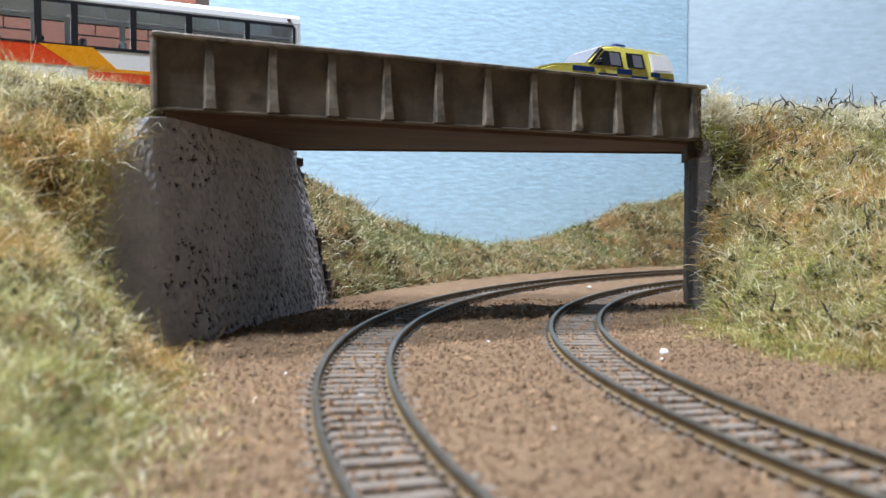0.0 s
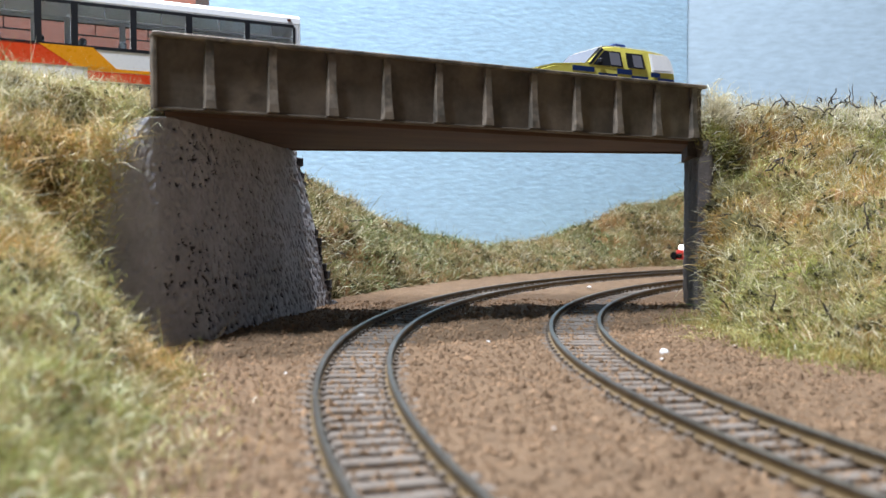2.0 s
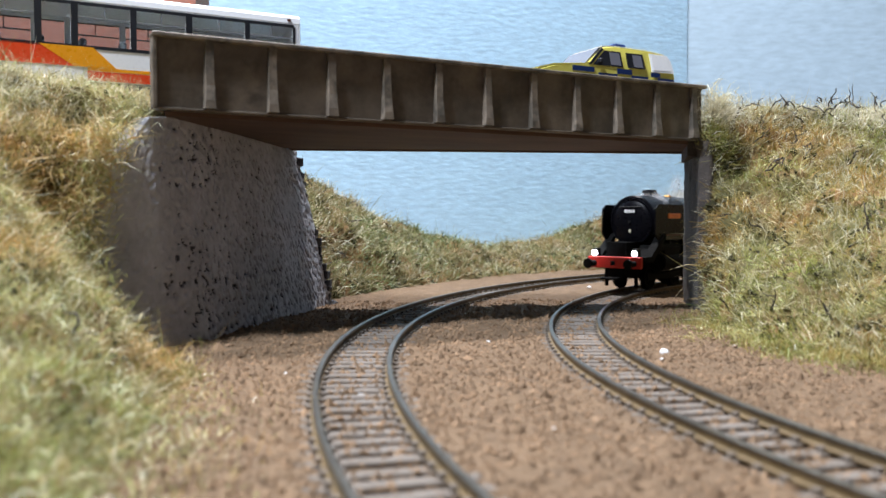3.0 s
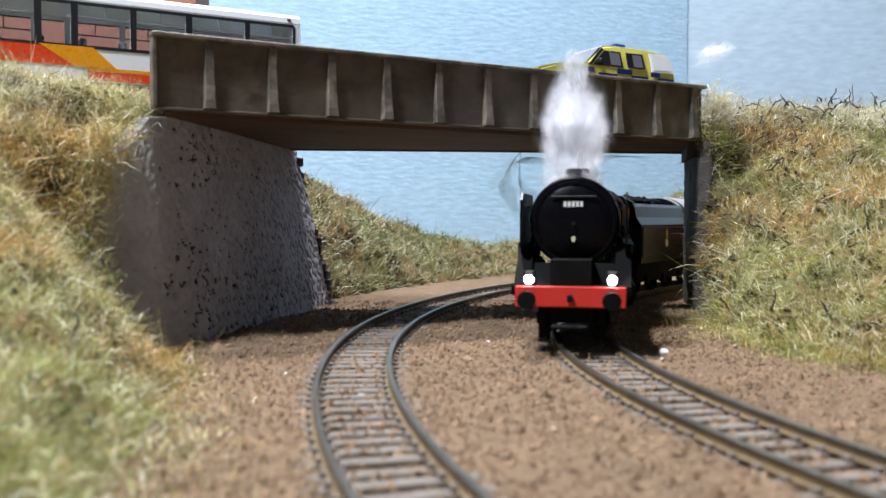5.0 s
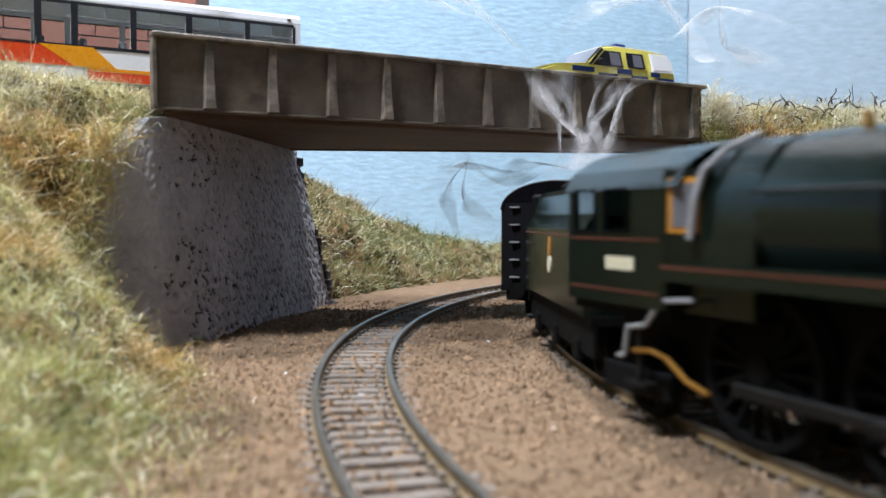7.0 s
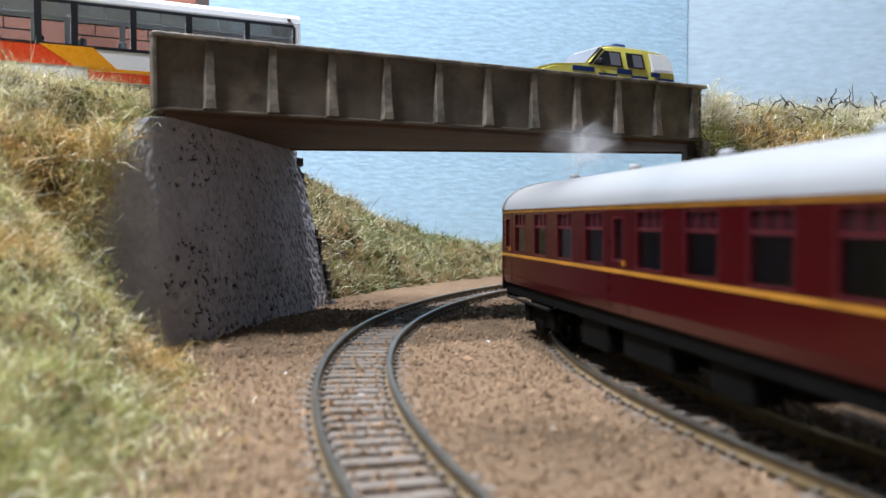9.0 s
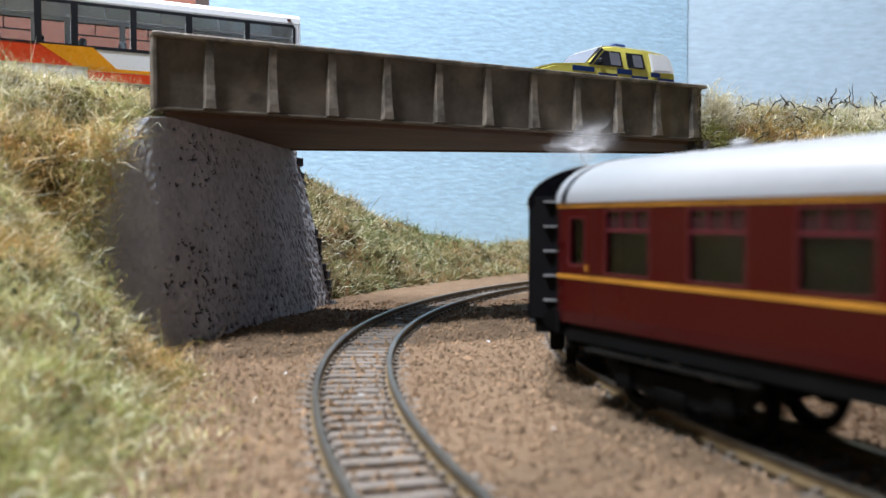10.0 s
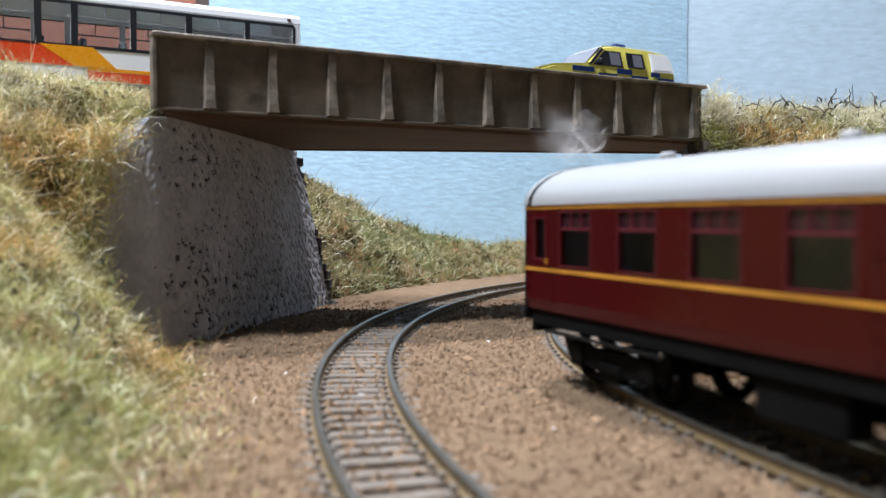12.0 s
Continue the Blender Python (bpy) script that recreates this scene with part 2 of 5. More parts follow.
def far_height(a):
    return float(np.interp(a, [-0.4, 0.3, 0.446, 0.55, 0.644, 0.74, 0.842, 0.93, 1.02, 1.1, 1.24, 1.5, 2.2],
                           [62, 62, 56, 45, 33, 22, 14, 18, 30, 45, 67, 76, 76]))


def far_bank():
    rows = []
    for j in range(14):
        t = j / 13
        row = []
        for i in range(120):
            a = -0.4 + 2.3 * i / 119
            toe = 503 + 27 * min(max((a - 0.37) / 0.8, 0), 1)
            r = toe + 48 * t
            h = far_height(a) + 6 * fbm(a * 13, 0.3) + 3 * fbm(a * 45, 4.3)
            z = -4 + (h + 4) * (t ** 0.8)
            x, y = CX - r * math.cos(a), CY + r * math.sin(a)
            k = min(1, 6 * t * (1.05 - t) + 0.1)
            row.append((x + 8 * k * fbm(x / 22, y / 22, z / 22), y + 8 * k * fbm(x / 22, y / 22, 9 + z / 22), z + 4 * k * fbm(x / 15, y / 15, z / 15)))
        rows.append(row)
    rows.append([(CX - 640 * math.cos(-0.4 + 2.3 * i / 119), CY + 640 * math.sin(-0.4 + 2.3 * i / 119), -6) for i in range(120)])
    return grid_mesh(rows)


BANKS = {"left": bank_net(LEFT_TOE, LEFT_TOP, 90, 30, 10, 7, LEFT_BACK, 1.0), "right": bank_net(RIGHT_TOE, RIGHT_TOP, 90, 30, 6, 6, RIGHT_BACK, 4.0),
         "far": far_bank()}


def bank_base():
    for nm, lab in (("left", "steep grassy bank of scatter beside the abutment"), ("right", "steep grassy bank of scatter beside the bridge pier"),
                    ("far", "low grassy bank curving behind the tracks")):
        v, f = BANKS[nm]
        tagged(arrays("bank_" + nm, v, f, M_SOIL, smooth=True), lab, "embankment", kind="structure")


def backdrop():
    def panel(name, a, b, mat, label):
        d = Vector((b[0] - a[0], b[1] - a[1]))
        n = Vector((-d.y, d.x)).normalized() * 8
        bm = prism([(a[0], a[1]), (b[0], b[1]), (b[0] + n.x, b[1] + n.y), (a[0] + n.x, a[1] + n.y)], -6, 620, "z")
        ob = part(name, bm, mat)
        tagged(ob, label, "backdrop", kind="structure")
    panel("backdrop_main", (-900, 520), (240, 842), M_SKY, "light blue brush-painted wooden sky backboard")
    panel("backdrop_side", (238.5, 843.5), (1500, 560), M_SKY2, "grey-blue painted sky backboard meeting at a corner")


ground()
bank_base()
backdrop()

# ---- bridge ----
BX, BY, BZ, BA = -85.0, 254.0, 68.0, 27.7
BL = 217.0


def bridge():
    top = root("road_bridge", P(BX, BY, BZ, 0, 0, BA), "brown-grey painted plate girder road bridge on a plaster abutment", "bridge")
    part("girder_web", box((0, 0, 0.8), (BL, 2, 21.4)), M_GIRDER, top)
    part("top_flange", box((-1.5, -2.2, 21.4), (BL + 1.5, 3.2, 22.8), 0.3), M_EDGE, top, "worn grey-brown top edge")
    part("bottom_flange", box((0, -0.9, 0), (BL, 3, 0.8), 0.2), M_GIRDER, top)
    part("end_plate", box((-1.4, -1.6, 0.4), (0, 3, 21.4), 0.25), M_EDGE, top)
    rnd = random.Random(5)
    for i in range(11):
        u = 15.3 + 19.66 * i
        bm = prism([(0, 21.4), (-1.5, 21.2), (-1.6, 15), (-1.9, 8), (-2.7, 3.4), (-2.8, 0.9), (0, 0.9)], u - 1.3, u + 1.3, "x")
        for v in bm.verts:
            k = max(0, (5 - v.co.z) / 5)
            v.co.x = u + (v.co.x - u) * (0.95 + 0.5 * k) + rnd.uniform(-0.12, 0.12)
        part("stiffener", bm, M_EDGE, top)
    # underside, between the front corner and the far girder
    inv = top.matrix_basis.inverted()
    def loc(x, y):
        q = inv @ Vector((x * S, y * S, 0))
        return q.x / S, q.y / S
    q = [(2, 3), (BL - 2, 3), loc(126, 418), loc(114, 402), loc(-67, 384), loc(-120, 372)]
    part("deck", prism(q, 3, 13.8, "z"), M_ROAD, top)
    part("soffit_board", prism([(3, 4.2), (BL - 3, 4.2), loc(113, 396), loc(-67, 378), loc(-110, 366)], -1.2, 2.98, "z"), M_WOOD, top, "dark reddish-brown wooden soffit")
    a, b = Vector(loc(-69, 381)), Vector(loc(114, 401))
    d = b - a
    n = Vector((-d.y, d.x)).normalized() * 3
    part("far_beam", prism([(a.x, a.y), (b.x, b.y), (b.x + n.x, b.y + n.y), (a.x + n.x, a.y + n.y)], -1.6, 15, "z"), M_WOOD, top)


def seg_line(pts, counts):
    out = []
    for (a, b), n in zip(zip(pts[:-1], pts[1:]), counts):
        out += [tuple(a[k] + (b[k] - a[k]) * i / n for k in range(3)) for i in range(n)]
    return np.array(out + [pts[-1]], float)


def abutment():
    counts = (40, 40, 36, 24, 130, 190)
    bottom = seg_line([(-150, 206, -8), (-118, 226, -8), (-98, 242, -8), (-82, 256, -8), (-75, 270, -8), (-65, 315, -8), (-49.5, 392, -8)], counts)
    top = seg_line([(-140, 216, -2), (-114, 238, 24), (-99, 247, 46), (-88, 256, 66), (-83.5, 267, 67.5), (-77, 310, 66.8), (-67, 389, 66.5)], counts)
    length = np.r_[0, np.cumsum(np.linalg.norm(np.diff(bottom, axis=0), axis=1))]
    rows, depths = [], []
    for j in range(170):
        t = j / 169
        row, marks = [], []
        for i in range(len(top)):
            p = bottom[i] * (1 - t) + top[i] * t
            u, z = length[i], p[2]
            n = 0.7 * fbm(u / 34, z / 34, 2)
            wob = 1.6 * noise.noise(Vector((u / 16, z / 16, 4)))
            course = abs(((z + wob) / 4.4) % 1 - 0.5) * 2
            band = 0.35 + 0.65 * (1 - max(0, course - 0.55) / 0.45)
            k = 0.06 + 0.94 * min(1, max(0, (u - 74) / 26))
            k *= 1 - 0.55 * min(1, max(0, (u - 150) / 40))
            pit = max(0, noise.noise(Vector((u / 1.15, (z + 0.3 * u) / 2.0, 7.7))) - 0.02) * (0.85 + 0.9 * noise.noise(Vector((u / 16, z / 16, 5)))) * band
            crack = max(0, 0.09 - abs(noise.noise(Vector((u / 11 + 0.5 * noise.noise(Vector((u / 4, z / 4, 2))), z / 15, 11.3))))) * 11 * max(0, 0.4 + noise.noise(Vector((u / 20, z / 20, 9))))
            low = min(1, max(0, (38 - z) / 25))
            fine = noise.noise(Vector((u / 1.1, z / 1.1, 1.7)))
            deep = k * 4.4 * max(0, pit) + 1.1 * crack * low * (1 if u < 120 else 0.4)
            row.append((p[0] + (n - deep + 0.1 * fine) * 0.85, p[1] - (n - deep + 0.1 * fine) * 0.5, z))
            marks.append(deep)
        rows.append(row)
        depths.append(marks)
    rows.append([(p[0] - 30, p[1] + 14, min(66, p[2])) for p in top])
    rows.append([(p[0] - 30, p[1] + 14, -8) for p in top])
    depths += [[0] * len(top)] * 2
    A = root("bridge_abutment", None, "grey carved plaster bridge abutment with pitted stone texture", "abutment")
    cut = sum(counts[:4])

    def wall(name, c0, c1):
        v, f = grid_mesh([r[c0:c1] for r in rows])
        ob = arrays(name, v, f, M_PLASTER, A, smooth=True)
        ob.data.materials.append(M_PLASTERDARK)
        m = c1 - c0
        marks = np.array([r[c0:c1] for r in depths], float)
        mean = (marks[:-1, :-1] + marks[1:, :-1] + marks[:-1, 1:] + marks[1:, 1:]) / 4
        # cells at the deepest pits and cracks take the dark grey material
        ob.data.polygons.foreach_set("material_index", (mean > 0.98).astype(int).ravel().tolist())

    wall("wing_wall", 0, cut + 1)
    wall("side_wall", cut, len(top))
    # ragged dark stones up the far corner
    rnd = random.Random(8)
    z = -4.0
    while z < 65:
        k = (z + 8) / 74.5
        x, y = -49.5 * (1 - k) - 67 * k, 392 * (1 - k) + 389 * k
        h = rnd.uniform(2.0, 4.6)
        w = rnd.uniform(-1.6, 1.3)
        bm = box((-3, -2.4, 0), (w, 2, h * rnd.uniform(0.7, 1.0)), 0.4)
        for v in bm.verts:
            v.co += Vector((rnd.uniform(-0.4, 0.4), rnd.uniform(-0.4, 0.4), rnd.uniform(-0.4, 0.4)))
        ob = part("corner_stone", bm, M_PLASTERDARK, A)
        ob.matrix_basis = P(x, y, z, 0, rnd.uniform(-8, 8), rnd.uniform(-15, 15))
        z += h


def pier():
    rows = []
    base = [(106, 353), (113, 400), (122, 400), (114.5, 357), (111, 351.5)]
    line = lerp_line([(*p, 0) for p in base] + [(*base[0], 0)], 70)
    for j in range(50):
        z = -7 + 74.9 * j / 49
        rows.append([(p[0] + 0.5 * fbm(p[0] / 4, p[1] / 4, z / 4), p[1] + 0.5 * fbm(p[0] / 4, p[1] / 4, 8 + z / 4), z) for p in line])
    v, f = grid_mesh(rows)
    top = root("bridge_pier", None, "dark rough stone-textured bridge pier", "pier")
    arrays("shaft", v, f, M_PIER, top, smooth=True)
    part("bearing_block", prism([(103, 360), (112, 401), (121, 401), (114, 360)], 62, 71, "z"), M_PIER, top)


bridge()
abutment()
pier()

# ---- train ----
M_BLACK = material("loco_black", (0.003, 0.003, 0.0045), 0.3, spec=0.1, dark=0.8, light=1.3, scale=80, fine=600, bump=0.06)
M_GREEN = material("loco_green", (0.004, 0.0085, 0.006), 0.22, dark=0.9, light=1.1, scale=60, fine=900, bump=0.02, spec=0.4)
M_FRAME = material("frame_black", (0.004, 0.004, 0.004), 0.75, spec=0.1, dark=0.7, light=1.4, scale=120, fine=900)
M_RED = material("buffer_beam_red", (0.62, 0.035, 0.025), 0.4, dark=0.92, light=1.05, scale=60, fine=900, bump=0.03)
M_ORANGE = material("lining_orange", (0.11, 0.032, 0.018), 0.5, scale=90, fine=900, bump=0)
M_PLATE = material("nameplate_orange", (0.75, 0.18, 0.02), 0.4, scale=90, fine=900, bump=0)
M_CREAM = material("number_cream", (0.75, 0.7, 0.5), 0.5, scale=90, fine=900, bump=0)
M_WHITE = material("white_paint", (0.8, 0.8, 0.8), 0.4, dark=0.95, light=1.03, scale=40, fine=900, bump=0.02)
M_STEEL = material("motion_steel", (0.032, 0.031, 0.03), 0.55, metal=0.9, scale=90, fine=900, bump=0.03)
M_BRASS = material("brass_pipe", (0.5, 0.25, 0.05), 0.35, metal=0.8, scale=90, fine=900, bump=0.02)
M_END = material("coach_end_black", (0.004, 0.004, 0.005), 0.75, spec=0.12, dark=0.8, light=1.3, scale=60, fine=700)
M_MAROON = material("coach_maroon", (0.05, 0.0013, 0.0026), 0.2, dark=0.95, light=1.04, scale=25, fine=900, bump=0, spec=0.38)
M_GOLD = material("coach_gold", (0.52, 0.23, 0.028), 0.45, scale=90, fine=900, bump=0)
M_ROOFW = material("coach_roof", (0.3, 0.3, 0.305), 0.4, dark=0.93, light=1.05, scale=30, fine=700, bump=0.04)
M_LAMP = glow("lamp_glow", (0.84, 0.88, 1.0), 40)
M_SEAT = material("coach_inside", (0.12, 0.12, 0.13), 0.8, scale=40, fine=500)
M_PANE = glass("window_pane", (0.75, 0.8, 0.82))
M_COACHPANE = glass("coach_window_pane", (0.6, 0.63, 0.68), 0.08, 1.45)
M_FROST = material("frosted_glass", (0.42, 0.42, 0.44), 0.5, dark=0.95, light=1.04, scale=60, fine=900, bump=0.05)
M_RIM = material("window_rim_faded", (0.1, 0.014, 0.02), 0.35, dark=0.9, light=1.1, scale=60, fine=900, bump=0)
M_VENT = material("vent_glass_tinted", (0.03, 0.008, 0.012), 0.2, dark=0.9, light=1.1, scale=60, fine=900, bump=0, spec=0.6)
M_SEAM = material("door_seam_dirt", (0.03, 0.004, 0.005), 0.6, scale=60, fine=900, bump=0)


def oval(cx, cz, rx, rz, n, a0=0.0, a1=360.0):
    return [(cx + rx * math.cos(radians(a0 + (a1 - a0) * i / n)), cz + rz * math.sin(radians(a0 + (a1 - a0) * i / n))) for i in range(n + (a1 - a0 < 360))]


def loft_x(sections, cap=True):
    """Rings of (y, z) at stations x, joined into a skin."""
    bm = bmesh.new()
    rings = [[bm.verts.new((x, y, z)) for y, z in ring] for x, ring in sections]
    for a, b in zip(rings[:-1], rings[1:]):
        n = len(a)
        for i in range(n):
            bm.faces.new((a[i], a[(i + 1) % n], b[(i + 1) % n], b[i]))
    if cap:
        bm.faces.new(rings[0][::-1])
        bm.faces.new(rings[-1])
    return bm


def wheel_mesh(r, spokes, width=2.2):
    """A spoked wheel about the local y axis."""
    bm = bmesh.new()
    n = 28
    rings = []
    for rad, y in ((r + 0.9, 0), (r + 0.9, 0.5), (r, 0.7), (r, width), (r - 1.4, width), (r - 1.4, 0)):
        rings.append([bm.verts.new((rad * math.cos(2 * math.pi * i / n), y, rad * math.sin(2 * math.pi * i / n))) for i in range(n)])
    for a, b in zip(rings, rings[1:] + rings[:1]):
        for i in range(n):
            bm.faces.new((a[i], a[(i + 1) % n], b[(i + 1) % n], b[i]))
    add_tube(bm, (0, 0.2, 0), (0, width + 0.2, 0), r * 0.2, seg=12)
    for i in range(spokes):
        w = add_box(bm, (r * 0.15, 0.6, -0.4), (r - 1.2, width - 0.4, 0.4))
        bmesh.ops.rotate(bm, cent=(0, 0, 0), matrix=Matrix.Rotation(2 * math.pi * i / spokes, 3, "Y"), verts=w)
    return bm


def wheelset(top, x, r, spokes, name="wheelset"):
    w = new(name)
    w.parent = top
    w.empty_display_size = 0.005
    w.matrix_basis = P(x, 0, r)
    for side in (1, -1):
        bm = wheel_mesh(r, spokes)
        bmesh.ops.translate(bm, vec=(0, 7.2, 0), verts=bm.verts)
        if side < 0:
            bmesh.ops.scale(bm, vec=(1, -1, 1), verts=bm.verts)
        part("wheel", bm, M_FRAME, w, smooth=True)
    part("axle", tube((0, -8, 0), (0, 8, 0), 1.0), M_FRAME, w)
    return w


SPIN = []   # (wheelset, radius)


def locomotive():
    """x forward; the origin lies midway between the bogie pin and the rear driving axle."""
    L = root("steam_locomotive", None, "dark green steam locomotive with black smokebox and red buffer beam", "locomotive")
    F = 82.0   # buffer beam face
    # boiler
    def ring(r, cz, n=36):
        return oval(0, cz, r, r, n)
    part("smokebox", loft_x([(F - 54, ring(13.3, 34.8)), (F - 20, ring(13.3, 34.8)), (F - 18.6, ring(13.2, 34.8)), (F - 18, ring(12.6, 34.8))]), M_BLACK, L, smooth=True)
    door = part("smokebox_door", loft_x([(F - 18, ring(11.0, 34.2)), (F - 17.2, ring(10.9, 34.2)), (F - 16.2, ring(9, 34.2)), (F - 15.6, ring(4.5, 34.2)), (F - 15.5, ring(0.5, 34.2))]), M_BLACK, L, smooth=True)
    part("door_ring", loft_x([(F - 18.2, ring(12.2, 34.4)), (F - 17.2, ring(12.0, 34.4)), (F - 17.2, ring(11.2, 34.4)), (F - 18.2, ring(11.1, 34.4))], False), M_BLACK, L, smooth=True)
    for i in range(5):
        part("plate_bar", box((F - 16.2, -2.9 + i * 1.2, 39.0), (F - 15.3, -2.1 + i * 1.2, 40.6)), M_WHITE, door)
    part("shed_plate", prism(oval(0, 29.6, 0.65, 0.9, 10), F - 16, F - 15.3, "x"), M_CREAM, door)
    part("door_dart", tube((F - 15.6, 0, 34.2), (F - 14.2, 0, 34.2), 0.6), M_STEEL, door)
    part("handrail", tube((F - 15.6, -6.5, 42), (F - 15.6, 6.5, 42), 0.3, seg=8), M_STEEL, door)
    part("boiler", loft_x([(-40, ring(13.3, 35.2)), (-6, ring(13.3, 35.1)), (F - 54, ring(13.2, 34.8))]), M_GREEN, L, smooth=True)
    for x, r in ((F - 54, 13.6), (6, 13.5), (-18, 13.55)):
        part("boiler_band", loft_x([(x - 0.7, ring(r, 35.1)), (x + 0.7, ring(r, 35.1))], False), M_BLACK, L, smooth=True)
    fire = [(-13.4, 20), (-13.6, 30), (-13.0, 39), (-11.6, 43), (-9.0, 46), (-5, 47.8), (0, 48.4), (5, 47.8), (9.0, 46), (11.6, 43), (13.0, 39), (13.6, 30), (13.4, 20)]
    part("firebox", loft_x([(-56.4, fire), (-40, [(y * 0.985, z) for y, z in fire])]), M_GREEN, L, smooth=True)
    bm = tube((F - 36, 0, 46.5), (F - 36, 0, 49.6), 3.6, 2.9, 20)
    add_tube(bm, (F - 36, 0, 49.6), (F - 36, 0, 51.2), 3.9, 3.6, 20)
    part("chimney", bm, M_BLACK, L, smooth=True)
    bm = bmesh.new()
    bmesh.ops.create_uvsphere(bm, u_segments=16, v_segments=8, radius=5)
    bmesh.ops.transform(bm, matrix=Matrix.Translation((4, 0, 46.2)) @ Matrix.Diagonal((1.1, 0.8, 0.6, 1)), verts=bm.verts)
    part("dome", bm, M_GREEN, L, smooth=True)
    for y in (-2.6, 2.6):
        part("safety_valve", tube((-30, y, 47), (-30, y, 50.2), 0.9, 0.7), M_BRASS, L)
    part("top_feed", box((24, -1.6, 46.8), (27, 1.6, 48.8), 0.5), M_BRASS, L)
    # cab
    cabh = [(-16.4, 20.5), (-16.4, 40.6), (-14.5, 43.6), (-10, 46.2), (-5, 47.6), (0, 48.0), (5, 47.6), (10, 46.2), (14.5, 43.6), (16.4, 40.6), (16.4, 20.5)]
    part("cab_front", prism([(-16.4, 20.5)] + cabh[1:-1] + [(16.4, 20.5)], -57.5, -56.3, "x"), M_GREEN, L)
    part("cab_floor", box((-86, -15, 18.5), (-57, 15, 20.5)), M_FRAME, L)
    for s in (-1, 1):
        def side(x0, x1, z0, z1):
            return box((x0, min(s * 15.6, s * 16.6), z0), (x1, max(s * 15.6, s * 16.6), z1))
        bm = side(-86, -57, 20.3, 32.8)
        for lo, hi in (((-86, 32.8), (-84, 41)), ((-76.5, 32.8), (-74.5, 41)), ((-66, 32.8), (-57, 41))):
            add_box(bm, (lo[0], min(s * 15.6, s * 16.6), lo[1]), (hi[0], max(s * 15.6, s * 16.6), hi[1]))
        cab = part("cab_side", bm, M_GREEN, L)
        for x in (-80.2, -70.2):
            part("window_frame", prism([(x - 3.6, 32.8), (x + 3.6, 32.8), (x + 3.6, 40.8), (x - 3.6, 40.8), (x - 3.6, 33.2), (x - 3.1, 33.4), (x - 3.1, 40.3), (x + 3.1, 40.3), (x + 3.1, 33.4), (x - 3.6, 33.2)], s * 16.62 - 0.2, s * 16.62 + 0.2, "y"), M_BLACK, cab)
        for i in range(5):
            part("plate_bar", box((-73 + i * 1.7, s * 16.7 - 0.15, 26.4), (-71.7 + i * 1.7, s * 16.7 + 0.15, 28.7)), M_CREAM, cab)
        for z in (31.6, 22.6):
            part("lining", box((-85, s * 16.65 - 0.12, z), (-58, s * 16.65 + 0.12, z + 0.35)), M_ORANGE, cab)
        # angled cab front with a gold-edged spectacle window
        def slanted(name, u0, u1, z0, z1, out, mat, label=""):
            pts = [(-57 + 6.5 * u + out * 0.43, s * (16.5 - 3.1 * u + out * 0.9)) for u in (u0, u1)]
            pts += [(x - 0.35, y - s * 0.7) for x, y in reversed(pts)]
            part(name, prism(pts, z0, z1, "z"), mat, L, label)
        slanted("cab_wing", 0, 1, 26.5, 43.2, 0, M_GREEN)
        slanted("spectacle_frame", 0.12, 0.86, 33.0, 41.8, 0.2, M_GOLD, "gold-edged cab front window")
        slanted("spectacle_pane", 0.22, 0.76, 33.9, 41.0, 0.35, M_SEAT)
        # running plate with lining, front drop and steps
        bm = box((-57, min(s * 11, s * 17), 27.4), (F - 22, max(s * 11, s * 17), 28.2))
        add_box(bm, (-57, min(s * 16.5, s * 17.1), 25.2), (F - 22, max(s * 16.5, s * 17.1), 28.2))
        part("running_plate", bm, M_GREEN, L)
        part("lining", box((-57, s * 17.15 - 0.1, 27.3), (F - 22, s * 17.15 + 0.1, 27.7)), M_ORANGE, L)
        part("front_drop", prism([(F - 22, 28.2), (F - 22, 25.2), (F - 10, 14), (F - 2, 14), (F - 2, 16.8), (F - 8, 16.8)], min(s * 12, s * 16.5), max(s * 12, s * 16.5), "y"), M_FRAME, L)
        # smoke deflector with name plate
        d = part("smoke_deflector", prism([(F - 46, 28.3), (F - 46, 38), (F - 43, 43.2), (F - 17, 43.2), (F - 14, 41), (F - 13.5, 28), (F - 17, 25)], s * 15.2 - 0.35, s * 15.2 + 0.35, "y"), M_BLACK, L)
        part("name_plate", box((F - 40, s * 15.6 - 0.3, 36.0), (F - 27, s * 15.6 + 0.3, 38.6), 0.1), M_PLATE, d, "orange-backed plate")
        # cylinder, slide bars and rods
        bm = tube((F - 40, s * 13.6, 13.6), (F - 20, s * 13.6, 13.6), 4.6, seg=20)
        add_tube(bm, (F - 40, s * 13.2, 21), (F - 18, s * 13.2, 21), 3.0, seg=16)
        add_box(bm, (F - 38, s * 13 - 3, 13), (F - 22, s * 13 + 3.2, 22), 0.6)
        part("cylinder", bm, M_FRAME, L, smooth=True)
        part("slide_bar", box((F - 60, s * 13.5 - 0.7, 15.5), (F - 40, s * 13.5 + 0.7, 16.6)), M_STEEL, L)
        part("valve_link", box((F - 66, s * 14.2 - 0.5, 13), (F - 63.5, s * 14.2 + 0.5, 22), 0.3), M_STEEL, L)
        # lamp above the buffer
        part("lamp_body", box((F - 4.2, s * 11.4 - 1.5, 16.8), (F - 0.6, s * 11.4 + 1.5, 21), 0.4), M_STEEL, L)
        part("lamp_lens", tube((F - 0.7, s * 11.4, 18.6), (F + 0.1, s * 11.4, 18.6), 1.3, seg=14), M_LAMP, L, "bright white lamp")
        bm = tube((F, s * 11.4, 13.4), (F + 5.6, s * 11.4, 13.4), 1.6, 1.2, 14)
